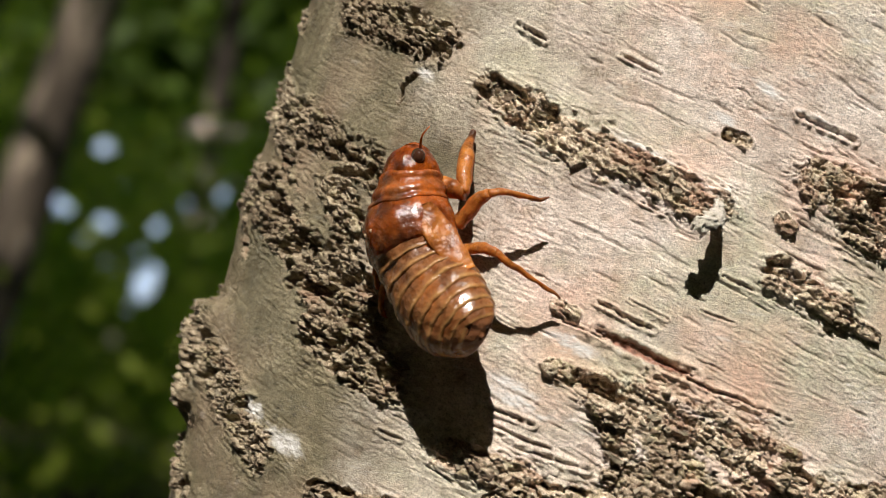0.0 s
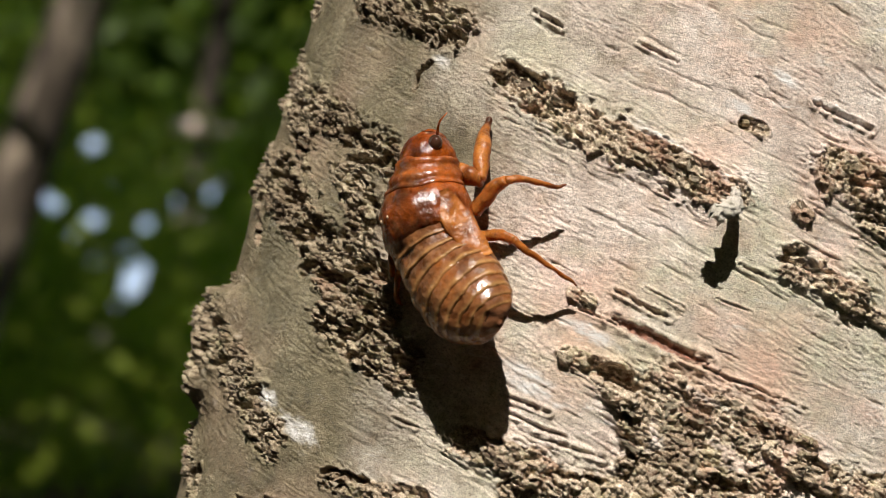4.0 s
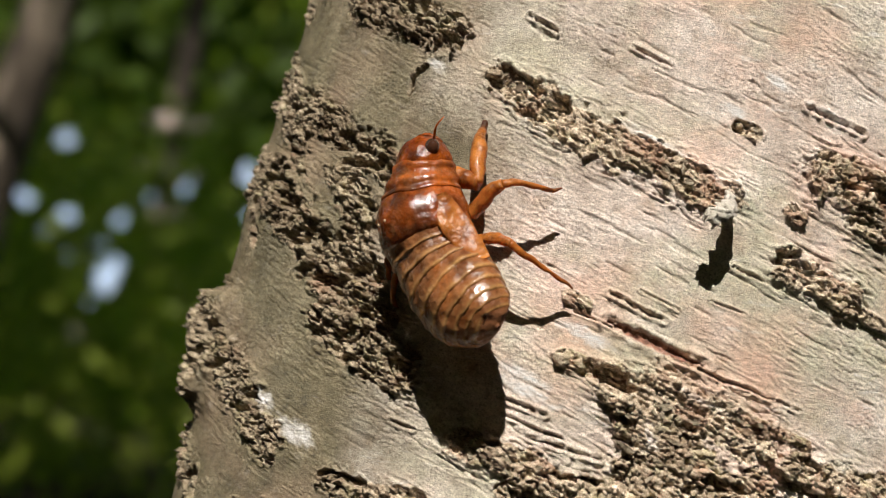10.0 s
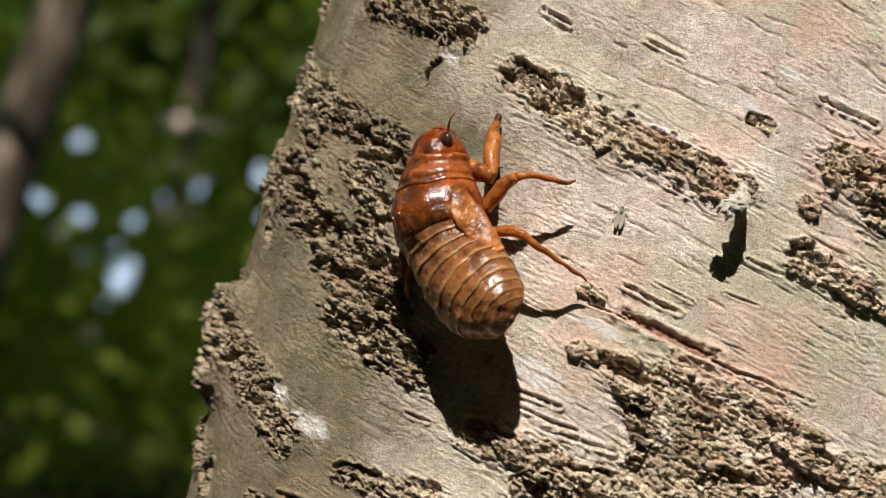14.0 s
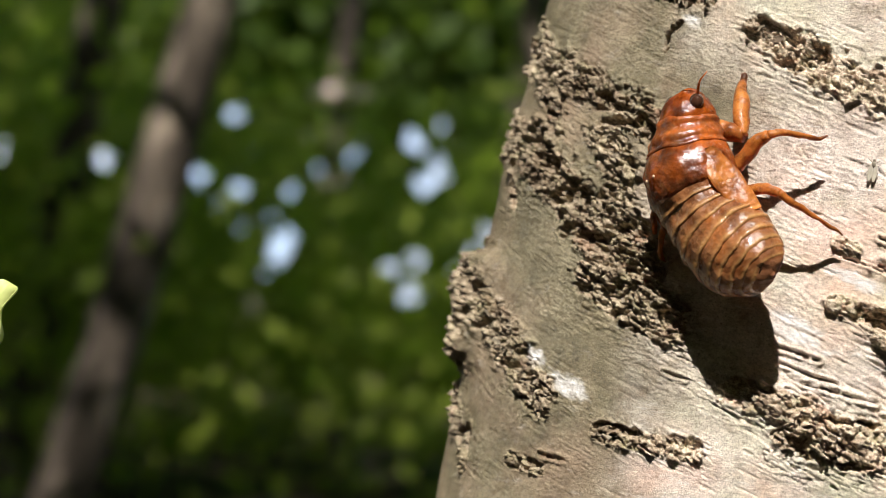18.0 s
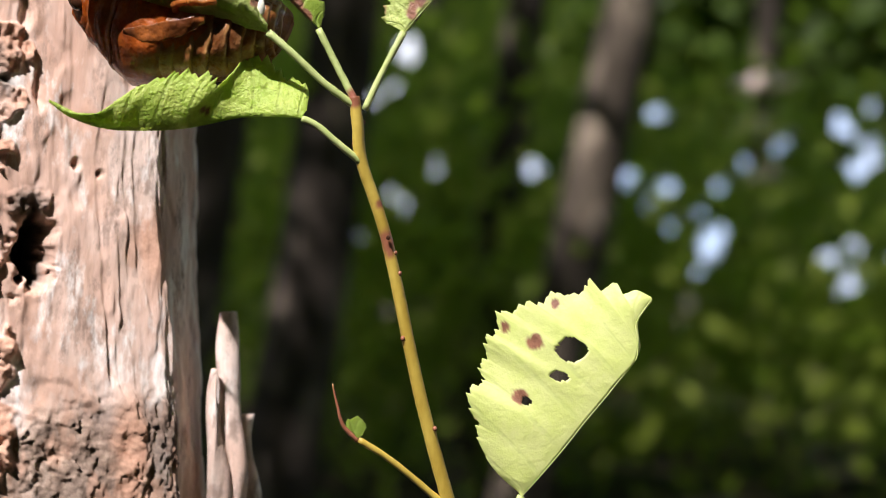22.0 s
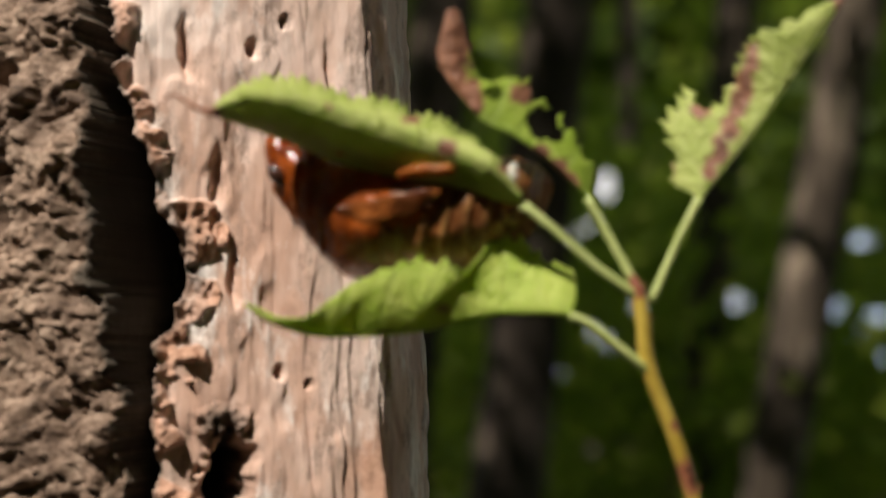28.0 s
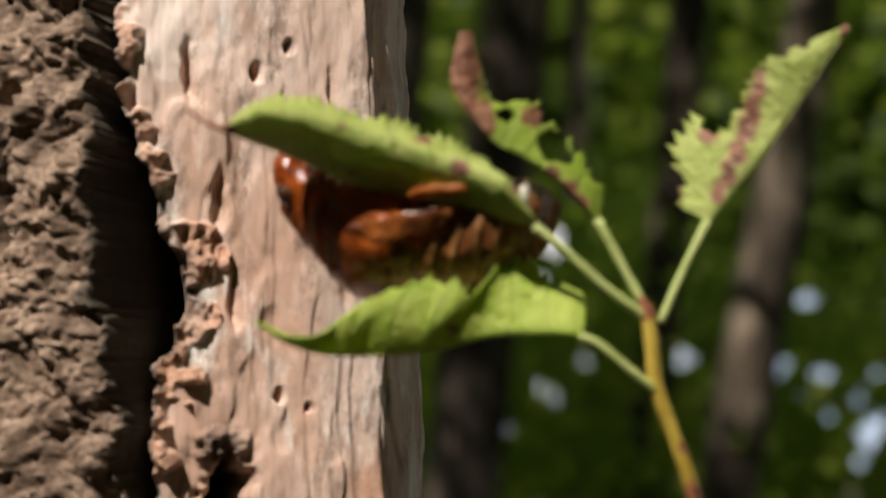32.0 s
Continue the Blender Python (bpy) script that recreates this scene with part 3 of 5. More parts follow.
def bark_relief(u, v):
    """Height in millimetres over the round trunk, and the masks that colour it."""
    along, across = u, v + 0.18 * u
    h = 0.9 * fbm(u / 22, v / 26, 3, 11) + 0.14 * fbm(along / 5, across / 3.0, 4, 21) + 0.06 * fbm(along / 1.2, across / 0.7, 3, 31)
    # peeled strips: long thin terraces along the grain
    peel = fbm(along / 13, across / 2.6, 4, 35) * 7
    frac = peel - np.floor(peel)
    where = step(0.02, 0.16, fbm(u / 14, v / 9, 2, 37))
    close = np.zeros(u.shape)
    for a, b, c, d, w, up in BANDS:
        if w > 1.5:
            close = np.maximum(close, step(2.6, 1.2, to_segment(u, v, (a, b), (c, d))[0] / w))
    where = 0.2 * where * (0.4 + 0.6 * step(-60, -20, u)) + 0.42 * close * step(-60, -10, u) + 0.14 * close
    h = h + where * np.where(frac < 0.9, frac, 9 - 9 * np.minimum(frac, 1)) - (0.10 + 0.15 * step(-50, -20, u)) * step(0.22, 0.30, fbm(along / 5, across / 0.7, 2, 39))
    scar = step(-37, -32, v + 3 * fbm(u / 5, v / 3, 2, 121)) * step(-14.5, -17.5, v + 2 * fbm(u / 3, v / 3, 2, 127)) * step(-72, -86, u)
    h = h - 2.3 * step(-50, -84, u) * np.clip(-(v + 2) / 43, 0, 1.6) + (3.0 + 3.0 * fbm(u / 4, v / 2.6, 3, 123)) * scar
    rough, red, pale, rise, lip, net = (np.zeros(u.shape) for _ in range(6))
    warp = 1.05 * fbm(u / 1.9, v / 1.2, 4, 41) + 0.6 * fbm(u / 7.0, v / 3.2, 2, 45)
    for a, b, c, d, w, up in BANDS:
        dist, t = to_segment(u, v, (a, b), (c, d))
        d2 = dist / w + warp * min(1.0, 0.35 + w / 4)
        m = step(1.06, 0.94, d2)
        rough = np.maximum(rough, m)
        rise = np.maximum(rise, m * up)
        over = step(-0.4, 0.4, v - b - (d - b) * t)
        lip = np.maximum(lip, np.exp(-((d2 - 1.16) / 0.13) ** 2) * (0.35 + 0.65 * over) * min(1, w / 2))
        net = np.maximum(net, step(2.1, 1.1, d2))
    for a, b, c, d, w in ISLANDS:
        dist, t = to_segment(u, v, (a, b), (c, d))
        keep = 1 - step(1.1, 0.9, dist / w + warp)
        rough, rise = rough * keep, rise * keep
    wu, wv = u + 1.3 * fbm(u / 1.9, v / 1.6, 3, 51), v + 1.1 * fbm(u / 1.9, v / 1.6, 3, 57)
    f1, f2, who, tilt = cells(wu / 4.0 + 3, (wv + 0.18 * wu) / 1.9, 61)
    b1, b2, bwho, btilt = cells((wu + 1.6 * fbm(u / 3, v / 3, 3, 111)) / 5.8 + 3, (wv + 0.3 * wu + 1.6 * fbm(u / 3, v / 3, 3, 113)) / 3.6, 63)
    g1, g2, gwho, gtilt = cells(wu / 1.5 + 9, (wv + 0.18 * wu) / 0.75 + 4, 71)
    k1, k2, kwho, ktilt = cells(wu / 0.62 + 1, wv / 0.5 + 2, 75)
    grain = wv + 0.18 * wu
    big, small = saw(fbm(wu / 12, grain / 4.6, 3, 62) * 9), saw(fbm(wu / 3.2 + 4, grain / 1.2, 3, 72) * 6)
    left = step(-10, -45, u)
    dome, knob, bead = (np.clip(1 - 1.2 * q ** 2, 0, 1) for q in (f1, g1, k1))
    split = np.exp(-(fbm(wu / 6.5 + 11, grain / 2.4, 4, 101) / 0.030) ** 2) + 0.7 * np.exp(-(fbm(wu / 2.6 + 5, grain / 1.1, 3, 105) / 0.028) ** 2)
    lump = (0.1 + 2.3 * bwho) * np.clip(1.05 - 1.3 * b1 ** 2, 0, 1) ** 0.7 + 0.5 * btilt - 0.9 * (1 - step(0.0, 0.10, b2 - b1)) + 0.5 * big
    plate = left * (0.25 + 1.0 * who + 0.3 * dome + 0.9 * tilt + 0.5 * big - 0.9 * (1 - step(0.0, 0.10, f2 - f1))) + (1 - left) * lump
    chip = 0.5 * (1 - left) * ((0.2 + 1.0 * gwho) * knob + 0.5 * gtilt) + 0.3 * small + left * (0.15 + 0.7 * gwho + 0.2 * knob + 1.0 * gtilt - 0.6 * (1 - step(0.0, 0.12, g2 - g1)))
    grit = (0.1 + 0.7 * kwho) * bead + 0.3 * ktilt
    deepest = np.interp(u, [-60, 0], [1.5, 2.3]) * step(0.04, 0.15, fbm(u / 4.2 + 7, v / 2.4, 3, 77))
    flat = step(-0.05, 0.05, fbm(u / 8 + 3, v / 6, 3, 79)) * (1 - left)
    broken = -0.55 - 0.75 * left + 0.95 * plate + (0.55 + 0.25 * left) * chip + (0.3 + 0.2 * left) * grit - 1.1 * split - deepest
    h = h + rise * (broken * (1 - flat) + flat * (-0.1 + 0.45 * plate + 0.45 * grit + 0.4 * small - 0.4 * split))
    red = np.maximum(red, 0.35 * flat * rough * step(0.0, 0.2, fbm(u / 4, v / 3, 2, 107)))
    h = h + 1.15 * lip * (1 - rough) * np.clip(0.25 + 3.0 * fbm(u / 2.2, v / 1.2, 3, 81), 0, 1.4)
    # fine raised fibres and tears along the grain
    torn = step(0.03, 0.16, fbm(u / 12 + 5, v / 7, 3, 83)) * (1 - rough)
    h = h + 0.2 * torn * saw(fbm(along / 8, across / 1.0, 3, 84) * 7, 0.8)
    cracks = (1 - step(0.0, 0.07, g2 - g1)) * net * (1 - rough) * step(0.05, 0.2, fbm(u / 6, v / 6, 2, 87) + 0.08)
    h = h - 0.35 * cracks
    for a, b, c, d, w in SLITS:
        dist, t = to_segment(u, v, (a, b), (c, d))
        width = (0.9 * w if w > 0.6 else 0.5 * w) * (0.15 + np.sin(math.pi * np.clip(t, 0, 1))) + 0.8 * fbm(u / 0.9, v / 0.5, 4, 91) * min(1.0, w / 0.4)
        bend = 0.5 * fbm(u / 3.5, v * 0 + a, 2, 92)
        dist = np.abs(dist + bend * np.sign(v - b - (d - b) * t))
        cut = step(1.25, 0.6, dist / np.maximum(width, 0.04))
        ladder = step(0.35, 0.6, vnoise(u / 0.55, v / 2.0, 94)) if w < 0.6 else 1.0
        edge = np.exp(-((dist - 1.5 * w) / (0.6 * w)) ** 2) * (0.3 + 1.9 * vnoise(u / 0.7, v / 0.9, 93))
        h = h - (1.1 * min(1.0, w / 0.45) * cut - 0.5 * (w > 0.6) * cut * vnoise(u / 0.5, v / 0.5, 96)) * (0.35 + 0.65 * ladder) + 0.28 * edge * min(1.0, w / 0.4)
        red = np.maximum(red, cut * (0.9 if w > 0.6 else 0.3))
    for a, b, p, q in PALE:
        du, dv = u - a, v - b + 0.18 * (u - a)
        pale = np.maximum(pale, step(1.1, 0.3, np.hypot(du / p, dv / q) + 1.0 * fbm(u / 1.4, v / 0.7, 4, 95)))
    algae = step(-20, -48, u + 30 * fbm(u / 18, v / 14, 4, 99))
    return h, rough, red, pale * (1 - rough * 0.6), algae


def bark_point(u, v, h=0.0):
    w = float(np.interp(u, GIRTH, TURN))
    n = (FRONT * (math.cos(w) / DEEP) + ACROSS * (math.sin(w) / WIDE)).normalized()
    return HEART + AXIS * (v / 1000) + FRONT * (DEEP * math.cos(w)) + ACROSS * (WIDE * math.sin(w)) + n * (h / 1000), n


def cherry_tree():
    tree = new("cherry_tree")
    tree.location = FOOT
    tagged(tree, "cherry tree with grey-olive bark, rough lenticel bands and pale patches", "tree")
    u = np.concatenate([np.linspace(GIRTH[0], -99, 30)[:-1], np.arange(-99, 56, 0.18), np.linspace(56.2, GIRTH[-1], 40)[:-1]])
    v = np.concatenate([-np.geomspace(1460, 69, 46), np.arange(-68, 60, 0.18), np.geomspace(60.5, 1900, 40)])
    U, V = np.meshgrid(u, v, indexing="ij")
    h, rough, red, pale, algae = bark_relief(U, V)
    ang = np.interp(U, GIRTH, TURN)
    flare = 1 + 0.5 * np.exp((-1400 - V) / 180) - 0.00010 * np.maximum(V - 60, 0)
    across, front = np.array(ACROSS), np.array(FRONT)
    n = (np.cos(ang) / DEEP)[..., None] * front + (np.sin(ang) / WIDE)[..., None] * across
    n /= np.linalg.norm(n, axis=-1, keepdims=True)
    ring = (np.cos(ang) * DEEP)[..., None] * front + (np.sin(ang) * WIDE)[..., None] * across
    p = np.array(HEART - FOOT) + V[..., None] / 1000 * np.array(AXIS) + ring * flare[..., None] + n * (h / 1000)[..., None]
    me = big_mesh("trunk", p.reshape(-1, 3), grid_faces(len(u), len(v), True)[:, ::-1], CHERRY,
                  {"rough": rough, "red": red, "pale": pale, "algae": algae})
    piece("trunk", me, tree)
    crown = leaf_cloud(900, lambda r: np.stack([r.normal(0.35, 0.35, 900), r.normal(1.5, 0.45, 900), r.normal(3.9, 0.35, 900)], -1), 0.05, 0.09, 4)
    piece("crown", big_mesh("crown", crown[0] - np.array(FOOT), crown[1], FOLIAGE, smooth=False), tree)
    v2, f2 = tube([(0.26, 0.28, 3.0), (0.3, 0.7, 3.4), (0.35, 1.3, 3.8)], [0.04, 0.03, 0.012], 8, 14, 1.0)
    piece("limb", mesh_of("limb", np.array(v2) - np.array(FOOT), f2, FAR_BARK), tree)
    return tree


def leaf_cloud(count, place, small, large, seed, keep=None):
    """Pointed leaves, folded along the middle, at random turns."""
    r = np.random.RandomState(seed)
    c = place(r)
    if keep is not None:
        c = c[keep(c)]
    n = len(c)
    d = r.normal(size=(n, 3))
    d /= np.linalg.norm(d, axis=1)[:, None]
    s = np.cross(d, r.normal(size=(n, 3)))
    s /= np.linalg.norm(s, axis=1)[:, None]
    up = np.cross(d, s)
    size = r.uniform(small, large, n)[:, None]
    verts = np.stack([c - d * size, c + s * size * 0.52 + up * size * 0.15 - d * size * 0.1, c + d * size, c - s * size * 0.52 + up * size * 0.15 - d * size * 0.1], 1)
    i = np.arange(n)[:, None] * 4
    faces = np.concatenate([i + [0, 1, 2], i + [0, 2, 3]], 0)
    return verts.reshape(-1, 3), faces


# ---- woodland round about ----
EYE_SPOT = np.array((-0.04, 0.0, 1.4))
# bright openings between the leaves: degrees to the left of north, degrees above level
OPENINGS = [(16.4, 7.4), (12.7, 5.6), (13.8, 3.2), (12.2, 3.1), (6.0, 5.4), (4.8, 4.4), (10.4, 0.8), (11.2, -1.3), (5.4, 1.2), (5.5, -0.1), (9.6, 6.1), (5.5, 4.0), (23.6, 0.4), (22.2, -2.3), (16.0, 8.7), (10.1, 7.1),
            (14.5, 6.9), (21.6, 1.7), (22.1, 7.5), (23.4, 5.5), (22.4, 2.1), (17.1, 3.4), (2.7, 2.3), (3.1, 0.5), (9.3, 4.1), (28.2, 2.4)]

chance = random.Random(12)
OPENINGS += [(chance.uniform(0, 30), chance.triangular(-3.5, 9, 1.5)) for _ in range(50)]
OPENINGS = [(a, e) for a, e in OPENINGS if not (e > 5.0 and 8 < a < 19) or a == 12.7]


def open_sky(c, wider=0.0):
    """True for leaves that leave the openings and the sun's way to the cherry free."""
    d = c - EYE_SPOT
    az, el = np.degrees(np.arctan2(-d[:, 0], d[:, 1])), np.degrees(np.arctan2(d[:, 2], np.hypot(d[:, 0], d[:, 1])))
    ok = np.ones(len(c), bool)
    for k, (a, e) in enumerate(OPENINGS):
        ok &= np.hypot(az - a, el - e) > (0.26 + 0.14 * hashed(np.int64(k), np.int64(2), 5) if k < 20 else 0.07 + 0.19 * hashed(np.int64(k), np.int64(2), 5)) + wider
    q = c - np.array((-0.1, 0.2, 1.4))
    s = -np.array(SUN)
    along = q @ s
    ok &= ~((np.linalg.norm(q - along[:, None] * s, axis=1) < 0.5) & (along > 0))
    q = c - np.array((-1.64, 6.09, 2.0))
    along = q @ s
    ok &= ~((np.linalg.norm(q - along[:, None] * s, axis=1) < 0.34) & (along > 0.3))
    return ok & (np.linalg.norm(d, axis=1) > 2.2)


def forest_tree(az, dist, width, lean, seed, height=11.0, bark=None, label="tall slim forest tree with dark bark and sunlit patches"):
    r = np.random.RandomState(seed)
    x, y = -math.sin(radians(az)) * dist, math.cos(radians(az)) * dist
    tree = new("forest_tree")
    tree.location = (x, y, -0.1)
    tagged(tree, label, "tree", "trees of the wood")
    k, sides = 40, 20
    zs = np.linspace(0, height, k)
    px = lean * zs * 0.1 + 0.05 * np.cumsum(r.normal(0, 0.5, k)) * 0.3
    py = 0.04 * np.cumsum(r.normal(0, 0.5, k)) * 0.3
    rad = width / 2 * (1 - 0.45 * zs / height) * (1 + 0.5 * np.exp(-zs / 0.25))
    A = np.linspace(0, 2 * math.pi, sides, endpoint=False)
    rr = rad[None] * (1 + 0.10 * fbm(np.cos(A)[:, None] * 2 + zs * 0, np.sin(A)[:, None] * 2 + zs[None] * 0.8, 3, seed))
    v = np.stack([px[None] + rr * np.cos(A)[:, None], py[None] + rr * np.sin(A)[:, None], zs[None] + 0 * rr], -1).reshape(-1, 3)
    piece("trunk", big_mesh("trunk", v, grid_faces(sides, k, True), bark or FAR_BARK), tree)
    for b in range(4):
        z0 = r.uniform(4.0, height - 2)
        w = r.uniform(0, 2 * math.pi)
        i0 = int(z0 / height * (k - 1))
        o = np.array((px[i0], py[i0], z0))
        out = np.array((math.cos(w), math.sin(w), 0.6))
        lv, lf = tube([o, o + out * 0.8, o + out * 1.8 + (0, 0, 0.3)], [rad[i0] * 0.45, rad[i0] * 0.3, 0.015], 7, 10, 1.0)
        piece("limb", mesh_of("limb", lv, lf, FAR_BARK), tree)
    if dist == 13.0:
        for z0, half, rise in ((2.66, 0.26, -0.02), (3.05, 0.24, 0.03), (2.3, 0.2, 0.02)):
            o = np.array((0.02, -0.16, z0))
            lv, lf = tube([o - (half, 0, rise), o - (0, 0.05, 0), o + (half, 0, rise)], [0.05, 0.085, 0.04], 10, 14, 1.0)
            piece("snapped_bough", mesh_of("snapped_bough", lv, lf, WOOD), tree, None, "bare tan snapped bough")
    n = 500 if 0 < az < 60 else 2600
    cv, cf = leaf_cloud(n, lambda q: np.stack([x + px[-1] * 0.7 + q.normal(0, 1.5, n), y + q.normal(0, 1.5, n), q.uniform(4.6, height + 0.8, n)], -1), 0.09, 0.18, seed + 50, open_sky)
    piece("crown", big_mesh("crown", cv - np.array((x, y, -0.1)), cf, FOLIAGE, smooth=False), tree)


def woodland():
    for k, (az, dist, width, lean) in enumerate([(18.0, 6.4, 0.25, 1.7), (19.8, 8.0, 0.24, 0.8), (26.9, 6.0, 0.31, 0.9), (31.2, 5.2, 0.24, 0.9), (2.2, 9.5, 0.20, -0.1),
                                               (33.5, 7.0, 0.3, 0.1), (37, 5.5, 0.25, 0), (9.0, 13.0, 0.22, 0.1), (21.4, 12.5, 0.22, -0.1), (28.8, 11.0, 0.26, 0.2),
                                               (-9, 7, 0.3, 0.1), (-35, 5, 0.3, 0), (-80, 6, 0.3, 0.1), (-125, 7, 0.3, 0), (180, 8, 0.3, 0.1), (130, 6, 0.3, 0), (85, 5, 0.28, 0), (60, 7, 0.3, 0.1)]):
        if k == 0:
            forest_tree(az, dist, width, lean, 100, 11.0, SUNLIT_BARK, "tall leaning forest tree with sunlight put into its bark colour")
        else:
            forest_tree(az, dist, width, lean, 100 + k)

    def canopy(r):
        n = 30000
        a, d = r.uniform(0, 2 * math.pi, n), 20 * np.sqrt(r.uniform(0.004, 1, n))
        x, y = d * np.cos(a), d * np.sin(a)
        thin = (y > -3.0) & (r.uniform(0, 1, n) < 0.78)
        keep = ~thin
        return np.stack([x, y, 6.2 + r.normal(0, 0.8, n) + 0.6 * np.sin(d)], -1)[keep]
    v, f = leaf_cloud(0, canopy, 0.14, 0.26, 7, open_sky)
    tagged(piece("canopy", big_mesh("canopy", v, f, FOLIAGE, smooth=False)), "green leaf canopy of the wood overhead", "foliage", kind="stuff")

    # Unseen leaves added overhead and behind the camera to hold back sky light.
    def screen_leaves(r):
        n = 42000
        a, e, d = r.uniform(0, 2 * math.pi, n), np.arcsin(r.uniform(-0.15, 1.0, n)), r.uniform(2.6, 4.6, n)
        p = np.stack([d * np.cos(e) * np.cos(a), d * np.cos(e) * np.sin(a), 1.4 + d * np.sin(e)], -1)
        return p[(p[:, 1] < 0.6) | (e > 0.9)]
    v, f = leaf_cloud(0, screen_leaves, 0.08, 0.16, 17, open_sky)
    tagged(piece("leaf_screen", big_mesh("leaf_screen", v, f, SHADED_LEAVES, smooth=False)), "unseen screen of dark leaves that cuts the sky light", "foliage", kind="stuff")

    def understorey(r):
        n = 24000
        ca, cd = np.radians(np.concatenate([r.uniform(-15, 9, 115), r.uniform(9, 18, 30), r.uniform(17, 29, 75), r.uniform(17.5, 26, 60)])), r.uniform(7.5, 16, 280)
        cz = 1.4 + cd * np.tan(np.radians(np.concatenate([r.triangular(-8, -1, 7, 220), r.uniform(-2, 9, 60)])))
        pick = r.randint(0, 280, n)
        p = np.stack([-np.sin(ca) * cd, np.cos(ca) * cd, cz], -1)[pick]
        p = p + r.normal(0, 1, (n, 3)) * (0.6, 0.6, 0.36)
        return p[p[:, 2] > 0.05]
    v, f = leaf_cloud(0, understorey, 0.05, 0.10, 8, lambda c: open_sky(c, 0.12))
    tagged(piece("understorey", big_mesh("understorey", v, f, FOLIAGE, smooth=False)), "sunlit green leaves of saplings between the trees", "foliage", kind="stuff")

    def low_growth(r):
        n = 9000
        a, d = r.uniform(0, 2 * math.pi, n), 2.4 + 14 * np.sqrt(r.uniform(0, 1, n))
        return np.stack([d * np.cos(a), d * np.sin(a), np.abs(r.normal(0.12, 0.14, n))], -1)
    v, f = leaf_cloud(9000, low_growth, 0.04, 0.09, 9)
    tagged(piece("low_growth", big_mesh("low_growth", v, f, SHADED_LEAVES, smooth=False)), "low green plants over the forest floor", "plants", kind="stuff")

    # pale hazy sky low beyond the wood
    A = np.radians(np.linspace(-70, 110, 61))
    x, y = -np.sin(A) * 120, np.cos(A) * 120
    v = np.concatenate([np.stack([x, y, 0 * x - 8], -1), np.stack([x, y, 0 * x + 62], -1)])
    f = np.array([(k, k + 1, k + 62, k + 61) for k in range(60)])
    tagged(piece("backdrop", big_mesh("backdrop", v, f, HAZE)), "bright pale hazy sky beyond the wood", "sky", kind="structure")

    def far_woods(r):
        n = 100000
        a = np.concatenate([np.radians(r.uniform(72, 148, 75000)), r.uniform(0, 2 * math.pi, 25000)])
        d, e = r.uniform(21, 27, n), np.tan(np.radians(r.uniform(-4, 24, n)))
        return np.stack([d * np.cos(a), d * np.sin(a), 1.4 + d * e], -1)
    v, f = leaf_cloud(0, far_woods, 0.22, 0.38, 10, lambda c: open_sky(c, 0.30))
    tagged(piece("far_woods", big_mesh("far_woods", v, f, SHADED_LEAVES, smooth=False)), "dense shaded green woods in the distance", "foliage", kind="stuff")


woodland()
TREE = cherry_tree()


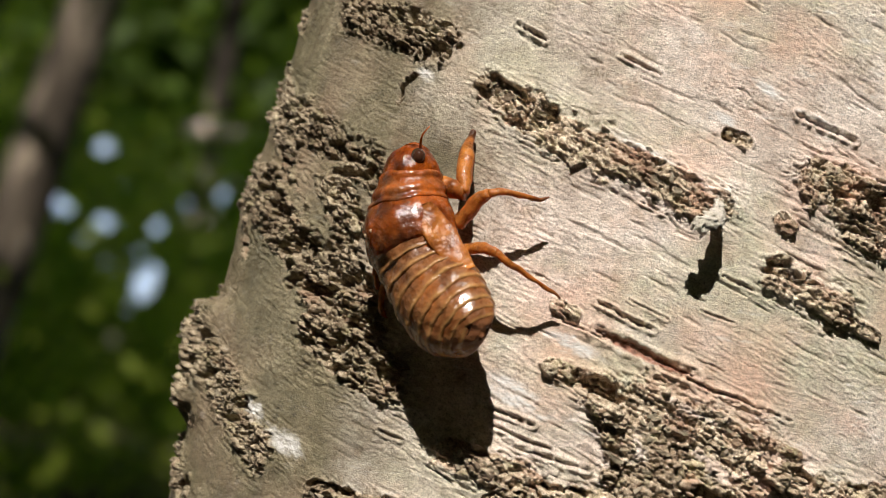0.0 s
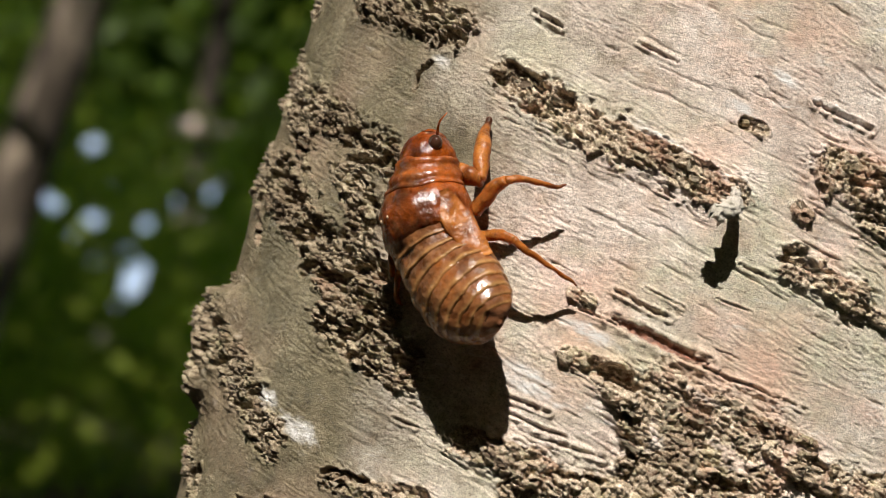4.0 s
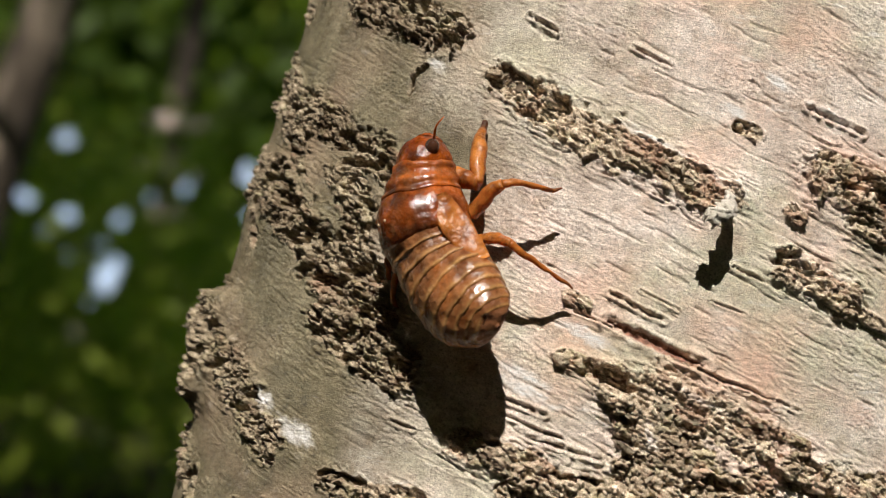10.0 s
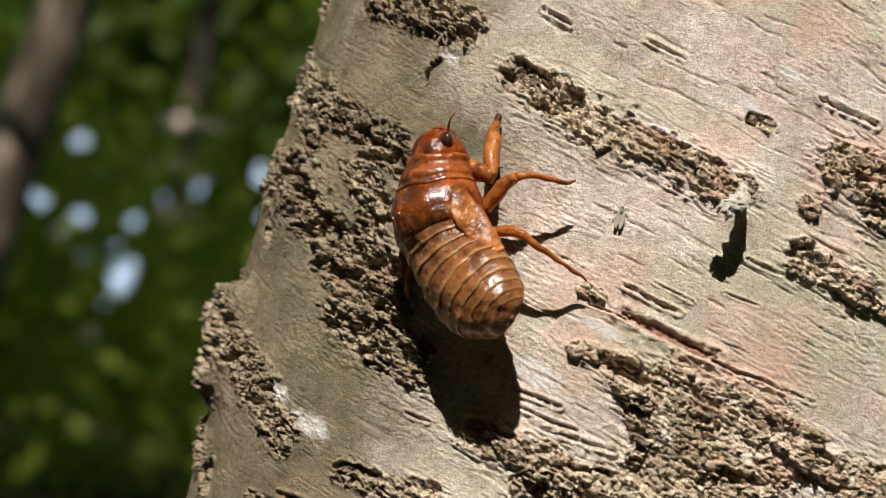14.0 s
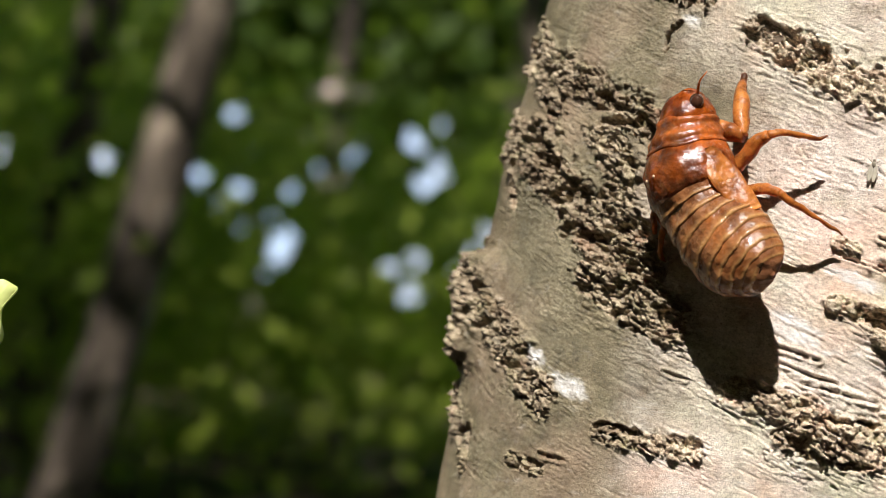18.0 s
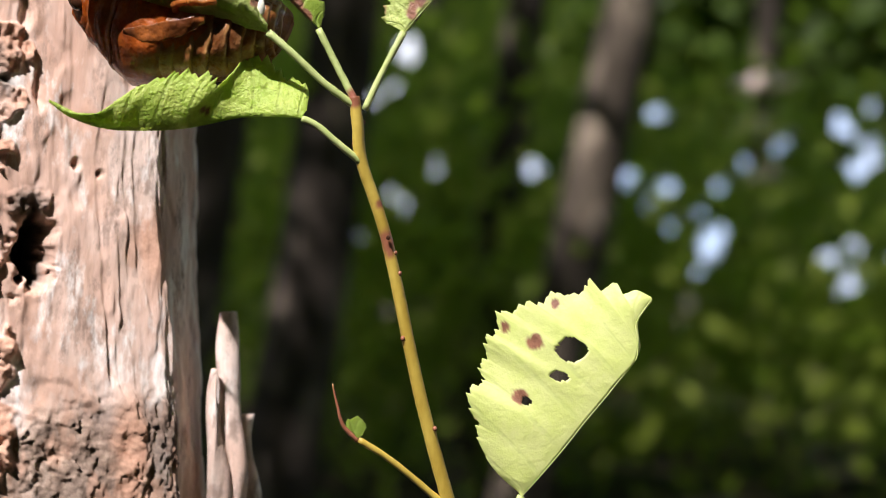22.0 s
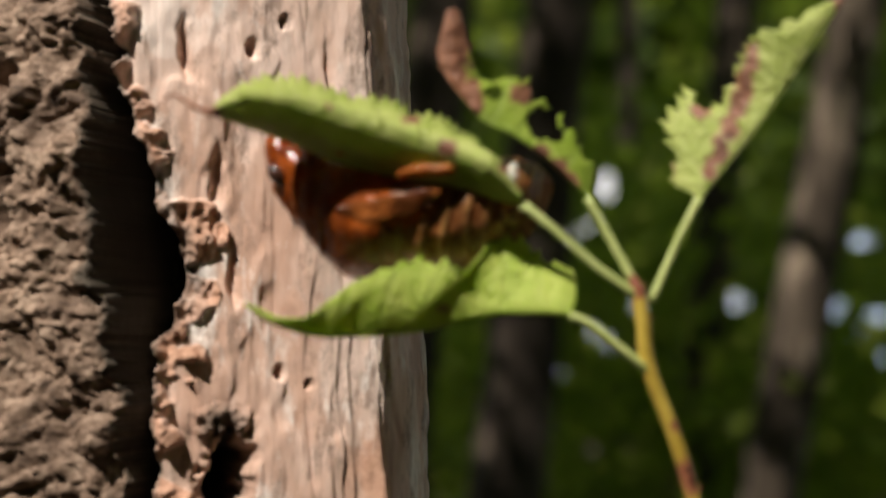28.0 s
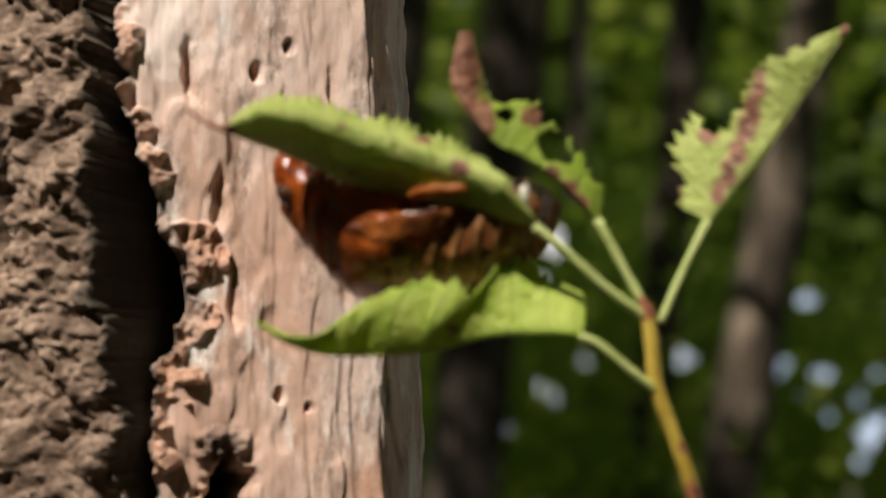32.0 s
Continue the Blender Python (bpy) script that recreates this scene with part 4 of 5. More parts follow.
def crumbs_on(tree):
    """Loose bark crumbs lying on the rough bands."""
    r = random.Random(5)
    shapes = []
    for k in range(9):
        bm = bmesh.new()
        bmesh.ops.create_icosphere(bm, subdivisions=1, radius=1.0)
        for vert in bm.verts:
            q = noise.noise(vert.co * 1.3 + Vector((k * 7.1, 0, 0)))
            vert.co *= 1 + 0.95 * q
            vert.co.z *= 0.6
            vert.co.x *= 1.5
        me = bpy.data.meshes.new("bark_crumb")
        bm.to_mesh(me)
        bm.free()
        me.materials.append(CRUMB)
        shapes.append(me)
    done = 0
    while done < 290:
        a, b, c, d, w, up = r.choice(BANDS)
        if w < 1.5 and r.random() < 0.7:
            continue
        t, s = r.random(), r.gauss(0, 0.42)
        u, v = a + (c - a) * t, b + (d - b) * t + s * w
        h, rough = bark_relief(np.array([float(u)]), np.array([float(v)]))[:2]
        if rough[0] < 0.5:
            continue
        p, n = bark_point(u, v, float(h[0]) + 0.1)
        size = r.uniform(0.2, 0.52) ** 1.4 / 1000
        turn = n.to_track_quat("Z", "Y").to_matrix().to_4x4()
        m = Matrix.Translation(p - FOOT) @ turn @ pose(0, 0, 0, r.uniform(-35, 35), r.uniform(-35, 35), r.uniform(0, 360)) @ Matrix.Diagonal((size * r.uniform(0.8, 1.7), size, size * r.uniform(0.7, 1.5), 1))
        piece("bark_crumb", shapes[done % 9], tree, m)
        done += 1
    # thin angular flakes that stand off the bands
    plates = []
    for k in range(9):
        q = random.Random(40 + k)
        rim = [(1.7 * (1 + q.uniform(-0.45, 0.35)) * math.cos(w * 0.6981), 0.8 * (1 + q.uniform(-0.5, 0.4)) * math.sin(w * 0.6981)) for w in range(9)]
        top = [(x, y, 0.16 * x * x * q.uniform(-0.6, 1) + 0.3 * y * y + q.uniform(-0.08, 0.08)) for x, y in rim] + [(0, 0, 0)]
        verts = top + [(x * 0.94, y * 0.94, z - 0.22) for x, y, z in top]
        faces = [(w, (w + 1) % 9, 9) for w in range(9)] + [((w + 1) % 9 + 10, w + 10, 19) for w in range(9)] + [(w + 10, (w + 1) % 9 + 10, (w + 1) % 9, w) for w in range(9)]
        plates.append(mesh_of("bark_flake", verts, faces, CRUMB, False))
    done = 0
    while done < 150:
        a, b, c, d, w, up = r.choice(BANDS)
        if w < 1.5 and r.random() < 0.7:
            continue
        t, s = r.random(), r.gauss(0, 0.5)
        u, v = a + (c - a) * t, b + (d - b) * t + s * w
        h, rough = bark_relief(np.array([float(u)]), np.array([float(v)]))[:2]
        if rough[0] < 0.4 or (u < -40 and r.random() < 0.4):
            continue
        p, n = bark_point(u, v, float(h[0]) + 0.15)
        size = r.uniform(0.25, 0.62) / 1000
        turn = n.to_track_quat("Z", "Y").to_matrix().to_4x4()
        m = Matrix.Translation(p - FOOT) @ turn @ pose(0, 0, 0, r.gauss(10, 12), r.gauss(0, 9), r.gauss(-10, 18)) @ Matrix.Diagonal((size * r.uniform(0.8, 1.6), size * r.uniform(0.7, 1.3), size, 1))
        piece("bark_flake", plates[done % 9], tree, m)
        done += 1
    # a ragged curl of peeled bark that hangs from the end of the long band
    base, n = bark_point(3.2, 18.9, 0.4)
    down = (-AXIS * 0.93 - ACROSS * 0.30).normalized()
    side = n.cross(down).normalized()
    verts = []
    for i in range(34):
        t = i / 33
        q = noise.noise(Vector((t * 7, 1.7, 0)))
        mid = base + down * 0.0064 * t + n * (0.0058 * math.sin(1.9 * t) + 0.0005 * q + 0.0003) + side * 0.0007 * math.sin(5 * t)
        wide = (0.0008 + 0.0007 * math.sin(2.6 * t)) * (1 + 0.35 * noise.noise(Vector((t * 11, 4.2, 0))))
        for j in range(15):
            w = (j / 14 - 0.5) * (2.0 + 1.5 * t)
            fray = 0.0005 * noise.noise(Vector((t * 9, j * 0.7, 3)))
            tip = 0.0010 * max(0, t - 0.8) * 5 * noise.noise(Vector((j * 0.9, 8, 0)))
            verts.append(mid + side * (wide * math.sin(w) + fray) + n * (0.0011 * math.cos(w) + fray) + down * tip - FOOT)
    z = np.zeros(len(verts))
    ob = piece("bark_curl", mesh_of("bark_curl", verts, grid_faces(34, 15), CHERRY, True, {"rough": z + 0.15, "red": z, "pale": z + 0.4, "algae": z + 0.3}), tree, None, "grey curl of peeled bark")
    ob.modifiers.new("thick", "SOLIDIFY").thickness = 0.0004


# ---- the dead trunk beside it, laid out by turn (degrees) and height (millimetres) ----
HEART2, RADIUS2, FACE2 = Vector((-0.2102, 0.2072, 1.42)), 0.0312, 0.0176
AXIS2, FRONT2, SIDE2 = Vector((-0.0771, -0.0407, 0.9962)), Vector((0.4673, -0.8841, 0.0)), Vector((0.8808, 0.4655, 0.0872))


def dead_relief(g, v):
    # the layout below is by the turn on a round stem of 31 mm; the face is flat
    t = np.tan(np.radians(np.clip(g, -75, 60)))
    side = np.clip(FACE2 * 1000 * t / 31, -1.9, 1)
    g = np.where(side > -1, np.degrees(np.arcsin(np.clip(side, -1, 1))), -90 + (side + 1) * 60) + np.maximum(g - 60, 0)
    u = np.where(g > -60, g * 0.54, -32.4 + (g + 60) * 0.5)
    marks = [-60, -32, -20, -13, -10.6, -4.7, 4.5, 13, 19.7, 30]
    mid = np.interp(v, marks, [-4, -4.5, -6.5, -6, -4, -3.5, -5.5, -9, -11, -12]) + 3 * fbm(v / 4 + 3, v * 0, 3, 5)
    gap = np.interp(v, marks, [2.5, 2.4, 2.9, 3.8, 6.2, 8.8, 6.8, 3.4, 2.2, 2.0])
    off = (g - mid + 7.0 * fbm(u / 4.5, v / 4, 4, 7)) / gap
    trough = step(1.0, 0.78, np.abs(off))
    wood = 2.4 * fbm(u / 7, v / 18, 4, 17) + 0.12 * fbm(u / 1.0, v / 14, 5, 15) + 0.9 * fbm(u / 3.5 + 8, v / 5.5, 3, 16) - 0.2 * step(0.12, 0.22, fbm(u / 1.8 + 5, v / 20, 3, 19))
    wood = 0.75 * wood + 0.14 * saw(fbm(u / 9 + 2, v / 30, 3, 21) * 5, 0.7)
    wu, wv = u + 4.5 * fbm(u / 4, v / 4, 4, 51), v + 4.5 * fbm(u / 4, v / 4, 4, 57)
    f1, f2, who, tilt = cells(wu / 4.4, wv / 5.0, 25)
    g1, g2, gw, gtilt = cells(wu / 1.6, wv / 1.7, 27)
    lumps = 4.0 * fbm(u / 3.4, v / 4.6, 5, 61) + 1.6 * np.abs(fbm(wu / 2.4, wv / 3.2, 3, 63))
    crags = 0.8 * lumps + 0.7 * fbm(wu / 1.1, wv / 1.3, 4, 67) + 1.7 * who * np.clip(1 - f1 ** 2, 0, 1) + 0.4 * tilt + 1.1 * gw * np.clip(1 - 1.2 * g1 ** 2, 0, 1)
    bark = 3.6 + crags + 3.4 * fbm(u / 9, v / 12, 3, 29)
    groove = step(0.08, 0.20, fbm(u / 2.2 + 4, v / 26, 3, 23)) * step(-0.05, 0.1, fbm(u / 10, v / 16, 2, 24))
    peel = step(0.0, 0.10, fbm(u / 7 + 3, v / 15, 3, 26))
    wood = wood - 0.35 * groove + 0.4 * peel
    is_bark = step(0.4, -0.4, off)
    low = step(-50, -60, v + 9 * fbm(u / 4, v / 5, 4, 33)) * step(84, 70, g)
    h = wood * (1 - is_bark) + bark * is_bark + low * (0.5 + 0.6 * lumps + 0.5 * gw + 0.7 * gtilt)
    wob = 3 * fbm(u / 2, v / 3, 3, 83)
    # rusty crumbling edge along the crack
    fringe = step(0.7, 1.0, off) * step(1, -1, g - mid - gap - np.interp(v, [-30, -12, -6, 2, 8, 16], [5.5, 7.5, 10, 9, 7, 4]) * (0.6 + 4.0 * fbm(v / 3.5, u / 5, 3, 9)))
    patch = np.exp(-np.hypot((g - 55 + 2 * wob) / 7.0, (v + 30) / 6.0) ** 4) + np.exp(-np.hypot((g - 40 + 2 * wob) / 6.0, (v + 62) / 9.0) ** 4)
    h = h + fringe * (0.5 + 4.0 * fbm(u / 2.6, v / 3.2, 3, 65) + 0.6 * gw) + 0.3 * patch
    h = h - 19 * trough
    rag = 7 * fbm(u / 3, v / 3, 4, 85)
    for a, b, p, q, deep in [(23.1, 24.1, 1.5, 1.0, 4), (27, -16.9, 1.3, 0.8, 4), (31.3, 27.3, 1.1, 0.8, 3), (34, -18.5, 0.7, 0.5, 2.5), (13, 8, 1.5, 4, 1.5),
                            (6.5, 25, 1.4, 3.5, 2.2), (44, 20, 1.5, 4, 1.2), (12.5, 1.0, 1.2, 2.0, 1.2), (16, -5, 1.3, 3.0, 1.6), (-34, 7, 3.2, 5.0, 9), (-30, 21, 2.2, 2.0, 5)]:
        h = h - deep * np.exp(-np.hypot((g - a + wob) / p, (v - b) / q) ** 3)
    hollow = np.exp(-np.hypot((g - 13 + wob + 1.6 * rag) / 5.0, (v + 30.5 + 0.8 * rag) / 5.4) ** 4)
    h = h - 12 * hollow
    knob = np.exp(-np.hypot((g - 11.5 + 2 * wob) / 6.5, (v + 22.8) / 2.6) ** 4)
    h = h + knob * (0.3 + 1.0 * gw + 3.0 * fbm(u / 1.2, v / 1.2, 3, 69))
    # deep shade of crack, hollow and hole, put into the colour as black
    recess_shade = step(1.55, 1.0, np.abs(off - 0.1)) * (1 - 0.5 * fringe) + step(0.1, 0.5, hollow) + step(0.3, 0.7, np.exp(-np.hypot((g + 34 + wob) / 3.2, (v - 7) / 5.0) ** 3))
    crust = np.clip(fringe + patch + 0.45 * step(0.06, 0.13, fbm(u / 6 + 13, v / 10, 4, 28)) * (1 - is_bark), 0, 1) * (1 - np.clip(recess_shade, 0, 1))
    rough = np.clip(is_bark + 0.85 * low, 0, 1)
    return h, rough, np.clip(knob * 0.85 + recess_shade, 0, 1), crust


def dead_point(g, v, h=0.0):
    w = np.radians(g)
    flat = FACE2 / np.maximum(np.cos(w), 0.05)
    round_ = RADIUS2 + 0.022 * step(5, -40, g) * step(-150, -90, g)
    rad = np.minimum(-np.log(np.exp(-round_ * 4000) + np.exp(-np.minimum(flat, 0.15) * 4000)) / 4000, 0.06)
    n = np.cos(w)[..., None] * np.array(FRONT2) + np.sin(w)[..., None] * np.array(SIDE2)
    flare = 1 + 0.8 * np.exp((-1400 - v) / 200) - 0.0001 * np.maximum(v - 60, 0)
    return np.array(HEART2) + v[..., None] / 1000 * np.array(AXIS2) + n * (rad * flare + h / 1000)[..., None], n


def dead_trunk():
    foot = HEART2 - AXIS2 * (1.42 / AXIS2.z + 0.05)
    tree = new("dead_trunk")
    tree.location = foot
    tagged(tree, "dead trunk of bare pinkish wood with rough brown bark", "tree trunk")
    g = np.concatenate([np.degrees(np.arctan(np.arange(-48, 31, 0.24) / (FACE2 * 1000))), np.arange(61, 110, 0.6), np.linspace(110, 289, 50)[:-1]])
    v = np.concatenate([-np.geomspace(1460, 106, 50), np.arange(-105, 44, 0.24), np.geomspace(45, 900, 40)])
    G, V = np.meshgrid(g, v, indexing="ij")
    h, rough, moss_shade, crust = dead_relief(G, V)
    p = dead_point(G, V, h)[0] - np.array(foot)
    piece("trunk", big_mesh("trunk", p.reshape(-1, 3), grid_faces(len(g), len(v), True)[:, ::-1], WOOD, {"rough": rough, "moss_shade": moss_shade, "crust": crust}), tree)
    # grey splinters that stand off the flank
    for g0, v0, v1, out, wide in [(77, -145, -41, 6.6, 3.0), (72, -140, -50, 4.8, 2.2), (80, -150, -58, 8.4, 3.0), (82, -150, -78, 10.6, 3.2)]:
        pts, n1 = dead_point(np.full(5, float(g0)), np.linspace(v0, v1, 5), np.linspace(out * 0.4, out, 5))
        pts = pts - np.array(foot)
        vv, ff = tube(pts, [wide / 1000, wide / 1000 * 1.1, wide / 1000, wide / 1000 * 0.9, wide / 1000 * 0.35], 16, 90, 1.0)
        vv = np.array([np.array(q) + n1[0] * 0.0016 * noise.noise(Vector((q[0] * 420, q[1] * 420, q[2] * 60))) + np.array((0.5, 0.3, 0)) * 0.0012 * noise.noise(Vector((q[0] * 700, q[1] * 700, q[2] * 90 + 5))) for q in vv])
        z = np.zeros(len(vv))
        piece("splinter", mesh_of("splinter", vv, ff, WOOD, True, {"rough": z, "moss_shade": z, "crust": z}), tree, None, "grey weathered splinter of wood")


dead_trunk()


# ---- cast-off cicada shells; body space in millimetres: x to its right, y to its head, z to its back ----
DOT = plain("pale_dot", (0.75, 0.5, 0.3), 0.4)
BODY = np.array([(14.3, 0.9, 1.9, 0.3), (13.4, 2.9, 3.1, -1.8), (12.0, 3.9, 4.0, -3.0), (10.4, 4.3, 4.6, -3.6), (8.4, 5.0, 5.6, -3.9), (6.2, 5.7, 6.5, -4.2), (3.5, 6.5, 7.6, -4.4),
                 (0.5, 6.8, 7.4, -4.4), (-2.0, 6.5, 6.4, -4.3), (-5.0, 6.6, 6.3, -4.4), (-8.0, 6.8, 6.3, -4.4), (-11.0, 6.7, 6.1, -4.0), (-13.0, 6.34, 5.8, -3.7), (-14.3, 5.68, 5.2, -3.1), (-15.4, 4.72, 4.4, -2.4), (-16.2, 3.64, 3.5, -1.5), (-16.8, 2.37, 2.4, -0.6), (-17.1, 1.2, 1.6, 0.1), (-17.2, 0.3, 0.9, 0.5)])


def body_ring(y, swell=1.0, bend=0.012, sides=56, narrow=1.0):
    w, top, low = (np.interp(-y, -BODY[:, 0], BODY[:, k]) for k in (1, 2, 3))
    mid = 0.5 * (top + low) - 0.6
    x0 = bend * min(0, y - 1) ** 2 + 0.9 * bend * max(0, y - 3) ** 2
    turn = min(0.62, 2 * bend * max(0, 1 - y)) - 1.2 * bend * max(0, y - 3)
    ct, st = math.cos(turn), math.sin(turn)
    ring = []
    y = y if y > -2 else -2 + 0.91 * (y + 2)
    for k in range(sides):
        a = 2 * math.pi * k / sides
        c, s = math.cos(a), math.sin(a)
        half = (top - mid) if s > 0 else (mid - low)
        across = narrow * swell * w * math.copysign(abs(c) ** 0.9, c)
        ring.append((x0 + across * ct, y + across * st, mid + swell * half * math.copysign(abs(s) ** 0.92, s)))
    return ring


def loft(rings, close=True):
    n = len(rings[0])
    verts = [p for ring in rings for p in ring]
    faces = [(i * n + k, i * n + (k + 1) % n, (i + 1) * n + (k + 1) % n, (i + 1) * n + k) for i in range(len(rings) - 1) for k in range(n)]
    if close:
        faces += [tuple(range(n)), tuple(len(verts) - 1 - k for k in range(n))]
    return verts, faces


def blob(center, radii, sub=3):
    bm = bmesh.new()
    bmesh.ops.create_icosphere(bm, subdivisions=sub, radius=1.0)
    verts = [tuple(c + r * q for c, r, q in zip(center, radii, v.co)) for v in bm.verts]
    faces = [tuple(v.index for v in f.verts) for f in bm.faces]
    bm.free()
    return verts, faces


def shell_mesh(name, verts, faces, mat, stains=(), dust=0.0, rim_glints=None):
    v = np.array(verts, float)
    if name not in ("eye", "antenna", "pale_dot"):
        for k, q in enumerate(v):
            v[k] = q + 0.34 * np.array(noise.noise_vector(Vector(q) * 0.33)) + 0.15 * np.array(noise.noise_vector(Vector(q) * 0.9)) + 0.05 * np.array(noise.noise_vector(Vector(q) * 2.6))
    stain = np.zeros(len(v))
    for x, y, z, r in stains:
        stain = np.maximum(stain, step(1.3, 0.5, np.linalg.norm(v - (x, y, z), axis=1) / r))
    return mesh_of(name, v / 1000, faces, mat, True, {"stain": stain, "dust": np.full(len(v), dust), "rim": np.zeros(len(v)) if rim_glints is None else np.repeat(rim_glints, len(v) // len(rim_glints))})


def cicada_shell(label, m, legs, bend=0.012, roll=0.0, shift=0.0, pad=SHELL_PALE, curl=0.0, puff=1.0, face=(1.5, 1.5, 1.9)):
    top = new("cicada_shell")
    top.matrix_world = m
    tagged(top, label, "insect shell", "cicada shells")

    co, si = math.cos(radians(roll)), math.sin(radians(roll))

    def add(name, vf, mat=SHELL, stains=(), dust=0.0, parent=top, label="", rim_glints=None):
        if curl and name not in ("leg", "tibia"):
            vf = ([(x, y, z - curl * (y - 1.5) ** 2) for x, y, z in vf[0]], vf[1])
        me = shell_mesh(name, *vf, mat, stains, dust, rim_glints)
        if name not in ("leg", "tibia"):
            me.transform(Matrix.Translation((shift / 1000, 0, 0)))
            me.transform(Matrix(((co, 0, -si, 0), (0, 1, 0, 0), (si, 0, co, 0), (0, 0, 0, 1))))
        return piece(name, me, parent, None, label)

    head = add("head", loft([body_ring(y, s, bend) for y, s in ((14.4, 0.7), (14.1, 0.9), (13.4, 1), (12.6, 1), (11.6, 1), (10.7, 1.0), (10.3, 0.93))]), SHELL, [(0, 12.5, 4, 1.6), (-2.5, 11.4, 3.6, 1.2), (3.2, 11.0, 3.4, 1.3)])
    hx = 0.9 * bend * 81
    for sx in (-1, 1):
        add("eye", blob((hx + (3.05 if sx > 0 else -2.5), 12.75 - sx * 11 * bend * 3.0, 1.7 if sx > 0 else 0.7), (1.15, 1.2, 0.95)), EYE, parent=head, label="glossy dark brown empty eye")
        if bend > 0 and sx > 0:
            add("antenna", tube([(hx + 3.0, 13.0, 1.0), (hx + 4.4, 14.4, 1.4), (hx + 5.9, 15.3, 1.0)], [0.24, 0.15, 0.06], 6, 12, 1.0), SHELL, parent=head)
    add("snout", blob((hx * 1.3, 13.5, -0.6 - 0.5 * (face[2] - 1.9)), face), SHELL, parent=head)
    add("pronotum", loft([body_ring(y, s, bend) for y, s in ((10.9, 0.93), (10.6, 1.03), (10.2, 1.05), (9.8, 1.0), (9.4, 0.965), (9.0, 0.985), (8.4, 1.03), (7.8, 1.045), (7.3, 1.01), (6.95, 0.985), (6.6, 1.03), (6.25, 1.05), (6.0, 1.02), (5.9, 0.94))]),
        SHELL, [(0, 6.3, 6.6, 2.0), (3.0, 6.6, 5.6, 1.6), (-3, 6.4, 5.4, 1.3), (1, 9.2, 5.2, 1.4), (-2.5, 9.0, 4.8, 1.2)], 0.35)
    add("mesonotum", loft([body_ring(y, s, bend) for y, s in ((6.3, 0.95), (5.9, 1.03), (5.0, 1.04), (3.6, 1.04), (2.0, 1.03), (0.8, 1.02), (-0.2, 1.03), (-0.8, 1.0), (-1.1, 0.93))]),
        SHELL, [(-1.8, 5.0, 6.8, 2.1), (1.8, 4.8, 6.8, 1.7), (-2.8, 0.0, 7.0, 1.9), (0.2, -0.4, 7.6, 1.6), (2.2, -0.2, 7.2, 1.9), (-5, 0.3, 5.2, 2.2), (4.2, 0.5, 5.8, 2.0), (-6.2, 2.6, 3.4, 2.0), (4.4, 3.4, 5.6, 1.3)], 0.2)
    for x, y, z in ((-3.2, 2.8, 6.95), (-0.9, 2.7, 7.72), (2.6, 3.4, 7.2)):
        add("pale_dot", blob((x, y, z), (0.26, 0.26, 0.2), 2), DOT)
    edges = [-0.6, -2.6, -5.3, -7.6, -10.1, -12.1, -13.6, -14.8, -15.7, -16.4]
    for k, (a, b) in enumerate(zip(edges, edges[1:])):
        d = b - a
        up = 0.75 + 0.5 * hashed(np.int64(k), np.int64(3), 9)
        rows = ((a + 0.3, 0.965), (a, 0.984), (a + 0.14 * d, 0.992), (a + 0.35 * d, 1.0), (a + 0.58 * d, 1.006), (a + 0.74 * d, 1.010 + 0.008 * up), (a + 0.86 * d, 1.014 + 0.016 * up), (a + 0.95 * d, 1.012 + 0.018 * up), (a + 1.02 * d, 1.008), (a + 1.04 * d, 0.975))
        add("abdomen_segment", loft([body_ring(y, s, bend) for y, s in rows]), SHELL_DARK, [(1.2 * k - 4, b, 6.0, 1.2), (4.2 - 0.3 * k, b, 5, 1.1), (-4.8, b, 4, 1.4), (0.4, a, 6.0, 1.3)], 0.6, rim_glints=(0, 0, 0, 0, 0.05, 0.3, 0.75, 0.9, 0.4, 0))
    add("tail_tip", loft([body_ring(y, s, bend) for y, s in ((-15.9, 0.94), (-16.2, 0.99), (-16.4, 1), (-16.6, 1), (-16.8, 1), (-16.95, 1), (-17.1, 1), (-17.19, 1))]), SHELL_TAIL, (), 0.4)
    for sx in (-1, 1):
        rows = []
        for t in np.linspace(0, 1, 16):
            y = 4.4 - 10.6 * t
            c = np.array((bend * min(0, y - 1) ** 2 + sx * (6.1 + 1.7 * t ** 0.6), y, 3.1 - 2.6 * t + 0.6 * math.sin(math.pi * t)))
            across = np.array((sx * 0.55, 0.16, -0.80))
            wide = 2.15 * puff * math.sin(math.pi * min(0.97, 0.10 + 0.80 * t)) ** 0.6
            out = np.cross(across, (0, 1, 0))
            out = out / np.linalg.norm(out) * (1 if out[0] * sx > 0 else -1)
            rows.append([tuple(c + across * wide * math.cos(a) + out * 0.36 * puff * math.sin(a)) for a in np.linspace(0, 2 * math.pi, 20, endpoint=False)])
        add("wing_pad", loft(rows), pad, [(sx * 5.2, 4.9, 4.2, 1.3)], 0.1, label="orange folded wing pad")
        rows = []
        for t in np.linspace(0, 1, 16):
            y = 0.6 - 9.2 * t
            c = np.array((bend * min(0, y - 1) ** 2 + sx * (5.2 + 1.0 * t ** 0.6), y, 3.7 - 2.6 * t + 0.3 * math.sin(math.pi * t)))
            across = np.array((sx * 0.6, 0.1, -0.75))
            wide = 1.35 * math.sin(math.pi * min(0.97, 0.10 + 0.80 * t)) ** 0.6
            out = np.cross(across, (0, 1, 0))
            out = out / np.linalg.norm(out) * (1 if out[0] * sx > 0 else -1)
